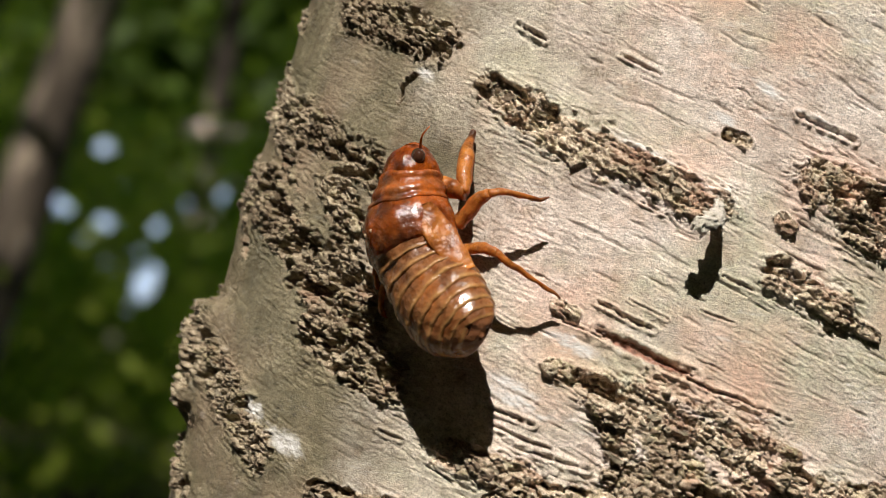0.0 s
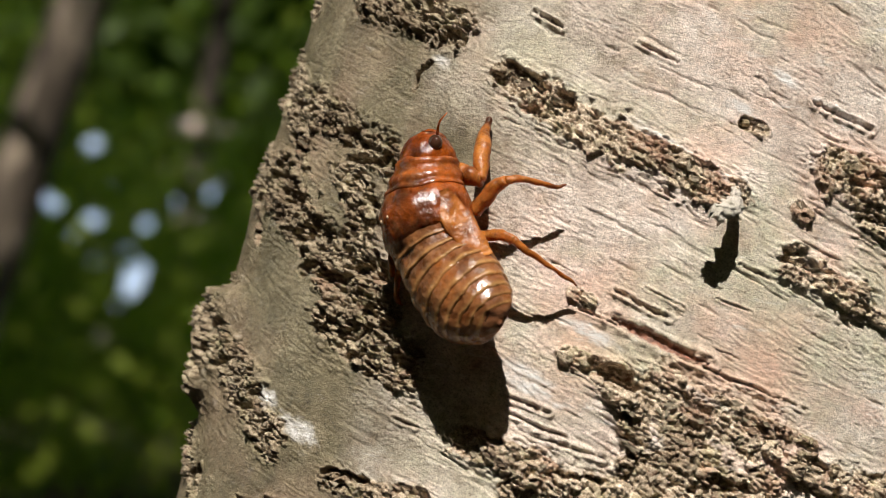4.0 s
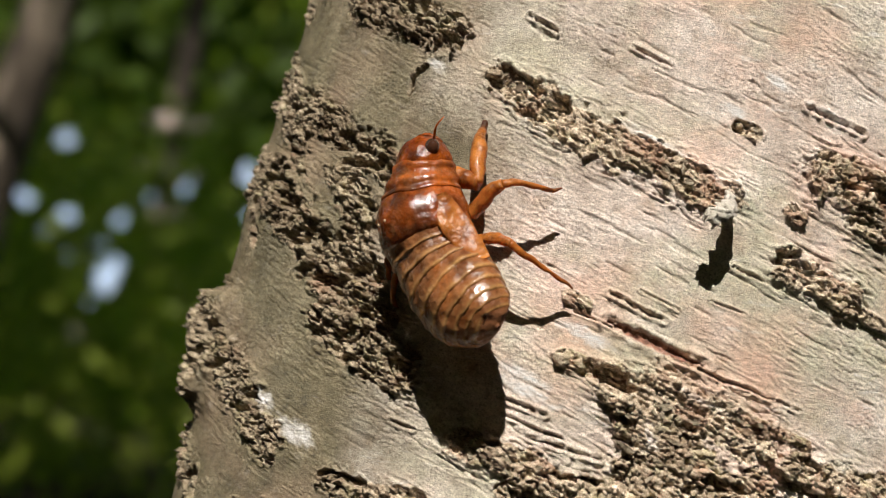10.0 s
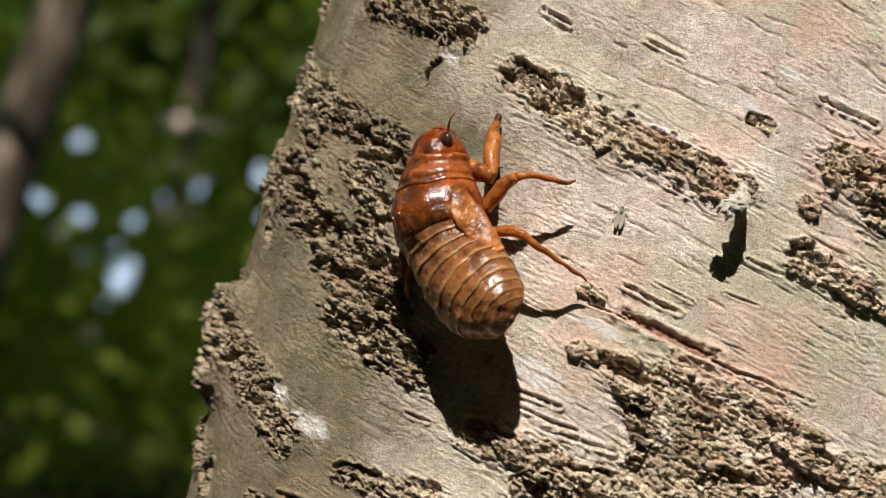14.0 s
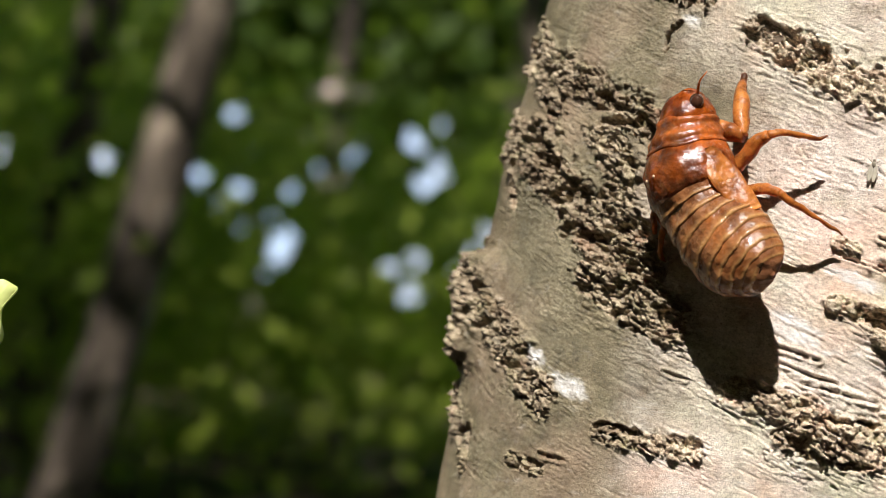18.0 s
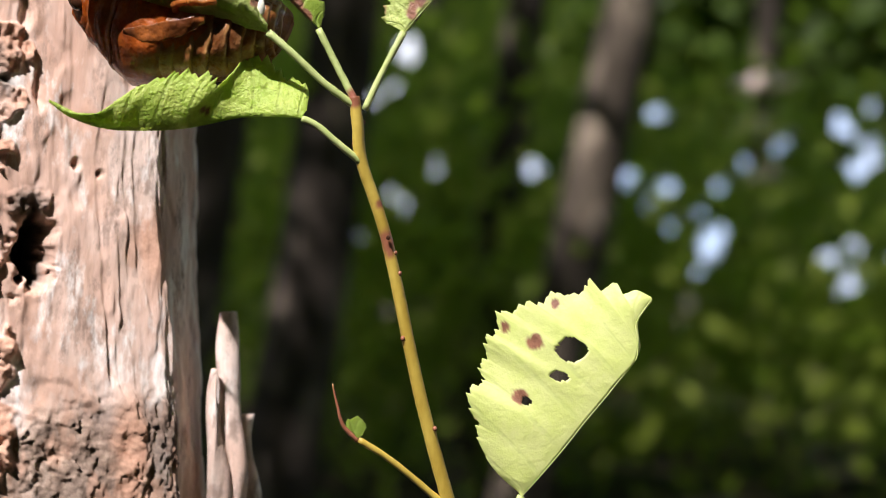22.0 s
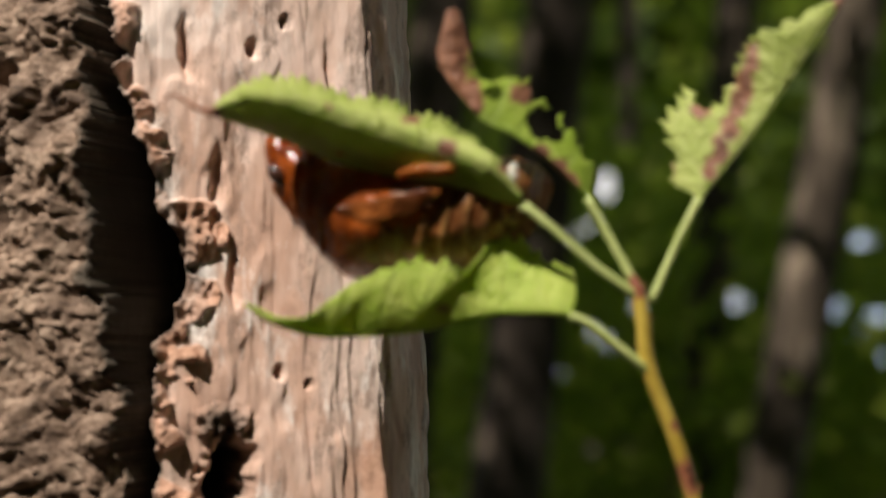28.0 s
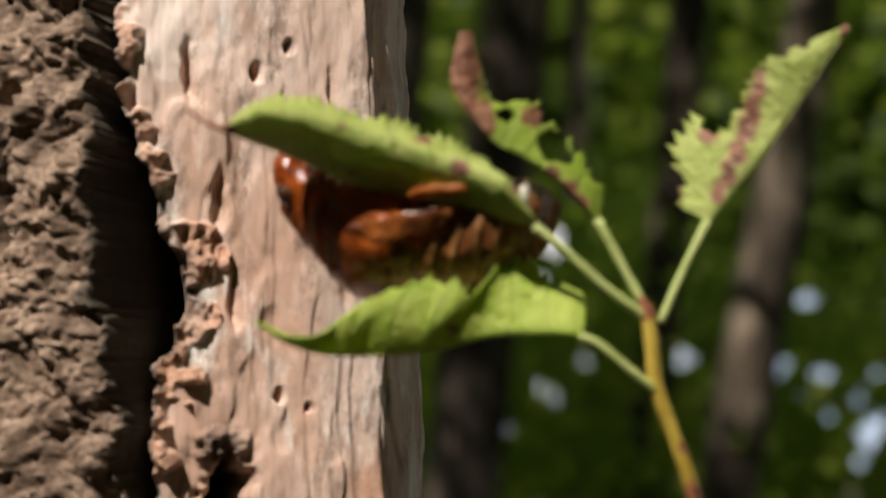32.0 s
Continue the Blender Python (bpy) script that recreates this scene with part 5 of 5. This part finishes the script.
            rows.append([tuple(c + across * wide * math.cos(a) + out * 0.42 * math.sin(a)) for a in np.linspace(0, 2 * math.pi, 20, endpoint=False)])
        add("hind_wing_pad", loft(rows), SHELL, [(sx * 5.4, 0.4, 4.2, 1.5)], 0.1)
    for fem, fr, tib, tr in legs:
        leg = add("leg", tube(fem, fr, 10, 18, 1.0), SHELL_PALE, (), 0.1)
        add("tibia", tube(tib, tr, 9, 24, 1.0), SHELL_PALE, [(*tib[-1], 1.9)], 0.1, leg)
    return top


def mirror(points):
    return [(-x, y, z) for x, y, z in points]


FORE = ([(3.4, 8.8, -1.6), (5.1, 7.3, -1.4), (6.9, 6.1, -0.9)], [1.1, 1.45, 1.15], [(6.7, 6.0, -0.9), (7.1, 8.6, -1.6), (7.5, 11.2, -2.6), (7.8, 13.6, -4.2), (8.0, 15.2, -5.6), (8.3, 16.3, -6.4)], [0.9, 1.2, 1.2, 0.95, 0.6, 0.5])
MIDDLE = ([(4.4, 2.4, -2.6), (7.6, 4.2, -1.2), (10.2, 4.9, -0.4)], [1.2, 1.05, 0.72], [(10.1, 4.9, -0.4), (12.4, 4.6, -1.4), (14.9, 3.7, -2.9), (16.6, 3.0, -4.2), (17.8, 3.1, -4.6)], [0.62, 0.48, 0.38, 0.34, 0.14])
HIND = ([(4.8, -1.4, -2.6), (7.4, -2.2, -1.2), (9.6, -3.8, -0.8)], [0.85, 0.78, 0.6], [(9.5, -3.7, -0.8), (11.0, -5.5, -2.0), (12.8, -7.6, -4.2), (14.3, -9.4, -6.6), (15.2, -10.6, -8.0)], [0.6, 0.45, 0.36, 0.32, 0.12])
LEFT_FORE = ([(-3.0, 8.2, -3.0), (-4.8, 7.6, -4.2), (-6.2, 6.8, -5.2)], [0.8, 0.95, 0.8], [(-6.2, 6.8, -5.2), (-7.0, 8.4, -5.8), (-7.8, 10.0, -6.8), (-8.4, 11.0, -8.0)], [0.7, 1.0, 0.7, 0.2])
LEFT_MIDDLE = ([(-4.4, 2.4, -2.6), (-6.8, 2.6, -3.0), (-8.6, 1.4, -3.6)], [0.9, 0.8, 0.6], [(-8.6, 1.4, -3.6), (-9.8, -0.4, -4.6), (-10.6, -2.0, -6.4), (-10.8, -3.0, -8.6)], [0.6, 0.5, 0.4, 0.15])
LEFT_HIND = ([(-4.8, -1.4, -2.6), (-7.0, -2.4, -3.0), (-8.6, -3.0, -3.4)], [0.85, 0.78, 0.6], [(-8.6, -3.0, -3.4), (-9.8, -4.4, -4.4), (-10.6, -6.0, -6.2), (-10.4, -7.2, -8.8)], [0.6, 0.5, 0.4, 0.12])
ON_BARK = Matrix(((0.8676, -0.3406, -0.3623, -0.00246), (-0.3168, 0.1831, -0.9307, 0.21752), (0.3833, 0.9222, 0.0509, 1.41505), (0, 0, 0, 1)))
cicada_shell("glossy amber-brown empty cicada nymph shell clinging to the bark", Matrix.Translation((0, -0.0022, 0)) @ ON_BARK @ Matrix.Translation((-0.0004, 0.0005, -0.0016)), [FORE, MIDDLE, HIND, LEFT_FORE, LEFT_MIDDLE, LEFT_HIND], 0.028, 30, -1.2)

# ---- the sapling; its space in millimetres: x across, y away, z up from the fork ----
PLANT = Matrix(((0.8850, -0.4655, 0.0075, -0.13872), (0.4641, 0.8808, -0.0939, 0.19160), (0.0371, 0.0866, 0.9956, 1.41400), (0, 0, 0, 1)))


def leaf_blade(name, mid, edges, mat, parent, label="", dead=(), holes=(), teeth=26, sag=0.6, deep=0.5, thick=0.14, fine=1, crimp=0.10):
    """A toothed leaf: each half lies between the midrib and one edge line."""
    ns, nt_ = 150 * min(fine, 2), 14 * fine
    m = catmull(mid, ns)
    verts, faces, vein, brown = [], [], [], []
    for e in edges:
        edge = catmull(e, ns)
        base = len(verts)
        for i in range(ns):
            s = i / (ns - 1)
            ph = (s * teeth) % 1.0
            tooth = 1 + deep * (0.34 * noise.noise(Vector((s * 9, 3.3, len(verts) * 0.0))) + 0.16 * (ph - 0.5) + 0.06 * (((s * teeth * 2.0) % 1.0) - 0.5)) * min(1, 6 * s, 6 * (1 - s))
            for j in range(nt_):
                t = j / (nt_ - 1)
                p = m[i] * (1 - t) + edge[i] * t
                if t > 0.72:
                    k = (t - 0.72) / 0.28
                    p = m[i] + (p - m[i]) * (1 + (tooth - 1) * k)
                side = np.linalg.norm(edge[i] - m[i])
                p = p + np.array((0, -1, 0.25)) * sag * math.sin(math.pi * t) * min(1, side / 5)
                side_vein = abs(((s - 0.10 * t) * 9) % 1.0 - 0.5)
                ripple = (0.5 - side_vein) * crimp * min(1, side / 4) * t * (1.3 - t)
                p = p + np.array((0, 0.7, 0.5)) * ripple
                verts.append(p)
                vein.append(max(1.0 - step(0.0, 0.12, np.array(t)), 0.8 * (1 - step(0.02, 0.10, np.array(0.5 - side_vein)))))
                brown.append(0.0)
        for i in range(ns - 1):
            for j in range(nt_ - 1):
                faces.append((base + i * nt_ + j, base + (i + 1) * nt_ + j, base + (i + 1) * nt_ + j + 1, base + i * nt_ + j + 1))
    v = np.array(verts)
    rag = np.array([noise.noise(Vector(p) * 0.8) for p in v])
    b = np.zeros(len(v))
    for x, z, rx, rz in dead:
        b = np.maximum(b, step(1.15, 0.8, np.hypot((v[:, 0] - x) / rx, (v[:, 2] - z) / rz) + 0.35 * rag))
    gone = np.zeros(len(v), bool)
    for x, z, rx, rz in holes:
        gone |= np.hypot((v[:, 0] - x) / rx, (v[:, 2] - z) / rz) + 0.25 * rag < 1
    faces = [f for f in faces if not any(gone[k] for k in f)]
    ob = piece(name, mesh_of(name, v / 1000, faces, mat, True, {"vein": vein, "dead": b}), parent, None, label)
    ob.modifiers.new("thick", "SOLIDIFY").thickness = thick / 1000
    return ob


def sapling():
    plant = new("sapling")
    plant.matrix_world = PLANT
    tagged(plant, "young cherry shoot with yellow-green stem and nibbled serrated leaves", "plant")

    def rod(name, pts, rad, mat, parent=plant, label="", n=None, dead=()):
        v, f = tube(pts, rad, 12, n, 1.0)
        v = np.array(v)
        b = np.zeros(len(v))
        for x, z, r in dead:
            b = np.maximum(b, step(1.2, 0.6, np.hypot(v[:, 0] - x, v[:, 2] - z) / r))
        bumps = np.array([noise.noise(Vector(q) * 1.7) for q in v])
        v = v + (0.05 * bumps)[:, None]
        return piece(name, mesh_of(name, v / 1000, f, mat, True, {"dead": b}), parent, None, label)

    rod("stem", [(-0.4, 0, 1.0), (0.2, 0, -3), (1.0, 0.2, -8.3), (4.9, 0.6, -19.3), (10.4, 1.2, -41.4), (15.6, 2, -58.5), (19.5, 2.6, -70), (34, 6, -130), (66, 30, -320), (100, 60, -700), (118, 130, -1430)],
        [0.78, 0.85, 0.85, 0.85, 0.95, 1.05, 1.15, 1.5, 2.4, 4.0, 6.0], STEM, n=240, dead=[(-0.4, 0.6, 1.3), (3.6, -14.0, 0.7), (5.0, -18.8, 1.5), (5.2, -20.5, 0.9), (15.8, -59, 2.0), (17.5, -63, 3.0)])
    for z, s in ((-2.6, 1), (-20.8, 1), (-23.7, 1), (-5.6, -1), (-33, -1), (-46, 1)):
        x = float(np.interp(-z, [0, 3, 8.3, 19.3, 41.4, 58.5], [0, 0.2, 1.0, 4.9, 10.4, 15.6]))
        v, f = blob((x + 0.78 * s, 0.3, z), (0.35, 0.35, 0.4), 2)
        piece("bud_scar", mesh_of("bud_scar", np.array(v) / 1000, f, STEM, True, {"dead": np.ones(len(v))}), plant)
    v, f = blob((4.9, -0.75, -18.6), (0.34, 0.25, 0.34), 2)
    piece("sap_drop", mesh_of("sap_drop", np.array(v) / 1000, f, EYE), plant, None, "clear drop of sap")
    # leaf over the second shell, folded along its midrib
    one = rod("petiole", [(0.0, 0, -0.5), (-4.5, -0.4, 2.6), (-9, -0.5, 6.5), (-12.6, -0.4, 9.4)], [0.55, 0.5, 0.5, 0.55], PETIOLE, dead=[(0, 0, 0.6)])
    mid = [(-12.6, -0.4, 9.4), (-18.5, 2.4, 10.6), (-25, 3.6, 12.2), (-32, 3.8, 14.0), (-38.5, 2.4, 16.6), (-45.4, -1, 18.9)]
    leaf_blade("blade", mid, [[(-12.8, 0.2, 10.4), (-15.4, 2.6, 14.8), (-18.6, 4, 17.2), (-23.6, 4.6, 19.2), (-29.6, 4.6, 21.0), (-36.6, 4.0, 22.8), (-42.6, 2.2, 21.8), (-45.5, -0.6, 19.4)],
                              [(-12.8, 0.8, 9.4), (-16.5, 6.5, 11.5), (-22, 9, 13.4), (-29, 10, 16.0), (-37, 8, 18.4), (-45.3, 0, 18.7)]],
               LEAF_PALE, one, "green folded leaf with serrated edge", [(-20.5, 15.2, 1.2, 0.9), (-24.4, 18.4, 1.0, 0.6), (-33, 19.8, 0.6, 0.3), (-45.5, 19.0, 1.3, 0.7), (-14.5, 13.2, 0.8, 0.6)], (), 34, 4.6, 0.9, crimp=0.9)
    rod("leaf_thread", [(-45.2, -0.8, 18.9), (-47.4, -0.8, 19.8), (-49.6, -0.6, 21.0), (-51, -0.4, 19.2)], [0.32, 0.2, 0.16, 0.08], STEM, one, "dry brown leaf tip", dead=[(-48, 19.5, 9)])
    v, f = blob((-13.6, -0.8, 12.6), (0.55, 0.4, 1.25), 2)
    piece("petal_scrap", mesh_of("petal_scrap", np.array(v) / 1000, f, DRIED), one, None, "white dried scrap")
    # lower leaf
    two = rod("petiole", [(0.9, 0, -8.2), (-2.5, -0.5, -5.6), (-5.5, -0.6, -3.2), (-7.6, -0.4, -2.3)], [0.55, 0.48, 0.46, 0.5], PETIOLE)
    mid = [(-7.6, -0.4, -2.3), (-12, 0.6, -2.2), (-16.5, 2.4, -2.6), (-23, 3.4, -4.1), (-29, 3.0, -4.7), (-34.6, 1.6, -4.6), (-39, 0.4, -3.2), (-42, 0.5, -1.2)]
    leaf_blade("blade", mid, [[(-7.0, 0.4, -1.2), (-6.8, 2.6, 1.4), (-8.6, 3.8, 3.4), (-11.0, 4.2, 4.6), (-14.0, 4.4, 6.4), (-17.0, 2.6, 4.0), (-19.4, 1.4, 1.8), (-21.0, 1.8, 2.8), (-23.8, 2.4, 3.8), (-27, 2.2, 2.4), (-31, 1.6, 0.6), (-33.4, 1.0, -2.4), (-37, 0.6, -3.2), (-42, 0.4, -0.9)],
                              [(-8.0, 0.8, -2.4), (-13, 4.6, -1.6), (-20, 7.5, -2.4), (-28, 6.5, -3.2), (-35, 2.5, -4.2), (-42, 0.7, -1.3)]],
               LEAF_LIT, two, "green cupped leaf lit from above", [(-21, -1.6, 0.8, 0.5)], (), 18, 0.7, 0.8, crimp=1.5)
    # middle leaf, eaten, with a brown curled end
    three = rod("petiole", [(-0.3, 0, 0.4), (-2.6, 0.5, 4.6), (-5.6, 1.0, 10.2)], [0.55, 0.48, 0.5], PETIOLE, dead=[(-0.4, 1.2, 1.2)])
    mid = [(-5.6, 1.0, 10.2), (-9.5, 0.6, 14.0), (-13.5, 0.4, 16.6), (-17.2, 0.4, 18.6), (-20.0, 0.8, 23.0), (-20.6, 1.4, 27.5), (-20.0, 2.0, 30.4)]
    leaf_blade("blade", mid, [[(-5.3, 1.6, 10.6), (-4.9, 3.2, 13.6), (-6.4, 4.6, 17.0), (-9.4, 4.6, 19.4), (-12.6, 3.8, 22.6), (-16.4, 3.0, 22.8), (-18.0, 2.4, 24.6), (-18.6, 2.4, 27.4), (-19.2, 2.2, 30.2)],
                              [(-6.2, 1.4, 10.8), (-10.8, 1.0, 14.8), (-15.0, 0.8, 17.8), (-18.6, 0.8, 20.2), (-21.4, 1.4, 25.0), (-20.6, 2.0, 30.4)]],
               LEAF, three, "half-eaten green leaf with curled brown end", [(-20.4, 26, 2.4, 6.6), (-18.2, 20.4, 1.7, 2.6), (-9.0, 13.4, 1.2, 1.0), (-7.4, 11.8, 0.9, 1.1), (-10.6, 15.0, 1.2, 0.8), (-12.4, 21.4, 1.6, 1.2)],
               [(-10.4, 18.2, 1.5, 1.7), (-9.0, 17.0, 0.9, 0.9), (-15.6, 21.4, 0.8, 0.7)], 14, 0.5, 1.2, crimp=0.7)
    # right-hand leaf, brown along the fold
    four = rod("petiole", [(1.1, 0, -0.8), (3.4, 0.4, 4.4), (6.3, 0.8, 10.2)], [0.5, 0.45, 0.5], PETIOLE)
    mid = [(6.3, 0.8, 10.2), (9.4, 0.8, 14.0), (12.4, 0.8, 17.6), (16.2, 0.6, 23.2), (19.2, 0.4, 28.0), (21.4, 0.4, 31.4)]
    leaf_blade("blade", mid, [[(5.6, 1.2, 10.6), (3.6, 3.4, 12.4), (3.0, 4.8, 18.6), (6.2, 5.0, 21.8), (8.4, 3.8, 19.0), (10.4, 2.6, 24.4), (12.8, 1.6, 27.4), (17.0, 1.0, 29.6), (21.2, 0.6, 31.6)],
                              [(7.0, 1.6, 10.6), (10.6, 3.6, 15.0), (14, 4.0, 19.8), (17.6, 3.0, 25), (21.6, 0.6, 31.4)]],
               LEAF_PALE, four, "green leaf folded upward with brown middle", [(7.4, 13.2, 0.8, 1.5), (8.6, 15.4, 0.9, 1.6), (9.7, 17.7, 1.0, 1.7), (10.6, 20.1, 1.0, 1.8), (11.4, 22.6, 1.0, 1.8), (12.1, 25.2, 0.8, 2.0), (3.2, 13.8, 0.8, 1.8), (21.2, 30.9, 0.9, 1.6), (6.8, 19.6, 1.2, 0.9)],
               [(7.4, 21.0, 0.7, 1.1), (14.4, 28.6, 0.5, 0.6), (16.6, 29.4, 0.4, 0.5)], 24, 0.5, 1.1, crimp=0.9)
    # low bright leaf with holes
    five = rod("petiole", [(20.6, 2.4, -73), (22.0, 1.6, -67), (23.6, 1.0, -61), (25.6, 0.6, -55.9)], [0.75, 0.6, 0.55, 0.6], PETIOLE)
    mid = [(25.6, 0.6, -55.9), (28.1, -0.1, -52.7), (31.0, -0.4, -49.0), (34.0, -0.6, -44.9), (36.8, -0.6, -41.4), (39.2, -0.5, -38.3), (41.3, -0.3, -35.8), (41.7, 0.0, -33.2), (41.4, 0.5, -30.3), (43.8, 1.0, -26.6)]
    leaf_blade("blade", mid, [[(25.2, 1.0, -55.4), (23.3, 1.4, -53.9), (21.2, 1.8, -51.7), (19.2, 2.0, -48.0), (18.4, 2.1, -45.5), (17.2, 2.1, -42.4), (17.7, 2.2, -40.2), (19.6, 2.8, -39.5), (19.2, 3.3, -37.6), (20.4, 3.2, -36.0), (20.0, 3.0, -33.0), (21.4, 3.3, -32.4), (22.0, 3.5, -29.6), (24.0, 3.4, -29.5),
                               (25.8, 3.3, -27.6), (27.4, 3.7, -28.1), (29.8, 4.0, -26.4), (31.6, 3.7, -26.8), (34.2, 3.4, -26.3), (35.2, 3.3, -24.5), (36.6, 3.0, -26.0), (38.8, 2.6, -24.7), (39.6, 2.3, -26.3), (41.6, 1.7, -25.6), (43.6, 1.2, -26.4)],
                              [(26.2, 1.4, -55.4), (29.6, 3.0, -51.9), (33.2, 4.0, -47.6), (37.4, 4.2, -42.2), (40.6, 3.2, -37.8), (42.4, 1.6, -34.4), (41.9, 1.2, -31.7), (42.0, 1.2, -29.6), (43.7, 1.2, -27.2)]],
               LEAF_YELLOW, five, "bright yellow-green leaf with insect holes and red-brown spots", [(26.9, -33.3, 1.3, 1.2), (25.0, -41.3, 1.2, 1.1), (18.4, -45.1, 0.6, 0.4), (22.6, -31.4, 0.6, 0.9), (30.0, -27.9, 0.7, 0.8)],
               [(32.2, -34.4, 2.0, 1.7), (30.4, -38.1, 1.0, 0.6), (25.8, -41.9, 0.6, 0.5), (18.2, -45.4, 1.0, 0.3)], 30, 0.6, 0.25, fine=3, crimp=0.12)
    # side twig with a withered bud
    twig = rod("twig", [(15.4, 2, -58.5), (11.4, 1.4, -54.8), (6, 0.6, -50.4), (1.6, 0.2, -47.6)], [0.62, 0.5, 0.45, 0.5], STEM)
    rod("dry_tip", [(1.6, 0.2, -47.8), (-0.6, 0.0, -45.6), (-1.6, 0, -42.4), (-2.3, 0, -39.6)], [0.42, 0.3, 0.2, 0.12], STEM, twig, "dry brown twig tip", dead=[(-0.5, -44, 6)])
    leaf_blade("bud_leaf", [(1.4, 0, -47.4), (0.6, 0, -46.2), (0.2, 0, -44.8)], [[(2.2, 0.2, -47.0), (2.6, 0.6, -45.6), (1.4, 0.4, -44.2)], [(0.6, 0.4, -47.0), (-0.2, 0.6, -45.8), (0.0, 0.4, -44.6)]], LEAF, twig, "small green bud leaf", (), (), 5, 0.1)
    return plant


SAPLING = sapling()
UNDER_LEAF = PLANT @ Matrix.Translation((-0.0262, 0.0100, 0.0093)) @ Matrix(((-0.22, -0.955, -0.14, 0), (-0.975, 0.222, 0.0, 0), (0.03, 0.17, -0.99, 0), (0, 0, 0, 1))).to_3x3().to_4x4()
ax = [Vector(c).normalized() for c in UNDER_LEAF.to_3x3().transposed()]
ay = ax[1]
az_ = (ax[2] - ay * ax[2].dot(ay)).normalized()
axx = ay.cross(az_)
UNDER_LEAF = Matrix.LocRotScale(UNDER_LEAF.translation, Matrix((axx, ay, az_)).transposed(), (1.06, 1.06, 1.1))
HANG = [([(4, 8.6, -1.6), (6, 7.4, -2.6), (7, 6, -3.4)], [0.8, 0.95, 0.8], [(7, 6, -3.4), (6.4, 8.4, -4.0), (5.0, 10.2, -4.6), (4.0, 11.2, -4.8)], [0.7, 1.0, 0.6, 0.2]),
        ([(4.4, 2.4, -2.6), (7.4, 4.0, -3.2), (8.4, 2.6, -4.0)], [0.9, 0.8, 0.6], [(8.4, 2.6, -4.0), (8.0, -0.6, -4.6), (6.6, -3.4, -5.4), (4.4, -4.6, -7.6)], [0.6, 0.5, 0.4, 0.15]),
        ([(4.8, -1.4, -2.6), (7.4, -2.2, -3.2), (8.4, -4.0, -3.8)], [0.6, 0.52, 0.42], [(8.4, -4.0, -3.8), (8.2, -6.4, -4.4), (6.6, -8.8, -5.6), (4.6, -10, -7.2)], [0.6, 0.5, 0.4, 0.12])]
HANG += [tuple(mirror(p) if k % 2 == 0 else p for k, p in enumerate(leg)) for leg in HANG]
HANG = HANG[2:3] + HANG[4:]
# the near fore and middle legs, folded up against the leaf
HANG += [([(4.4, 2.4, -2.6), (6.8, 1.0, -4.2), (7.8, 0.0, -5.0)], [0.55, 0.5, 0.42], [(7.8, 0.0, -5.0), (8.0, 2.6, -4.8), (7.8, 5.6, -4.6), (6.6, 7.4, -6.8)], [0.5, 0.42, 0.4, 0.2]),
         ([(3.4, 9.4, -2.6), (5.4, 8.6, -4.6), (6.0, 8.2, -6.2)], [0.6, 0.75, 0.6], [(6.0, 8.2, -6.2), (5.8, 10.2, -6.4), (5.0, 12.0, -7.0), (4.2, 13.2, -8.2)], [0.55, 0.65, 0.45, 0.2])]
cicada_shell("dark amber cicada nymph shell hanging under a green leaf", UNDER_LEAF, HANG, 0.0, -14.0, 0.0, SHELL_DARK, 0.017, 0.55, (2.7, 2.2, 3.1))


# ---- a gnat that settles on the bark for a while ----
def gnat():
    top = new("gnat")
    tagged(top, "tiny pale grey-brown gnat resting on the bark", "insect")

    def add(name, vf, mat):
        v, f = vf
        return piece(name, mesh_of(name, np.array(v) / 1000, f, mat), top)
    add("abdomen", blob((0, -0.5, 0.45), (0.28, 1.0, 0.26), 2), GNAT_BODY)
    add("thorax", blob((0, 0.75, 0.55), (0.36, 0.5, 0.36), 2), GNAT_BODY)
    add("head", blob((0, 1.4, 0.5), (0.25, 0.25, 0.22), 2), GNAT_BODY)
    for s in (-1, 1):
        add("wing", blob((s * 0.33, -0.55, 0.72), (0.36, 1.35, 0.03), 2), GNAT_WING)
        for k, y in enumerate((1.0, 0.6, 0.2)):
            add("leg", tube([(s * 0.2, y, 0.4), (s * 0.75, y + 0.4 - 0.5 * k, 0.6), (s * 1.0, y + 0.7 - 1.0 * k, 0.0)], [0.06, 0.05, 0.03], 5, 8, 1.0), GNAT_BODY)
    return top


GNAT = gnat()
crumbs_on(TREE)


def motions():
    p, n = bark_point(-12.7, 9.3, 0.25)
    up = (AXIS * 0.98 - ACROSS * 0.05).normalized()
    y = (up - n * up.dot(n)).normalized()
    rest = Matrix.Translation(p) @ Matrix((y.cross(n), y, n)).transposed().to_4x4()
    away = Matrix.Translation(Vector((0.35, 0.30, 0.55))) @ rest
    near = Matrix.Translation(Vector((0.12, 0.02, 0.16))) @ rest
    walk(GNAT, [(0.0, away), (9.5, away), (9.97, near), (10.13, rest), (32.0, rest)])


motions()
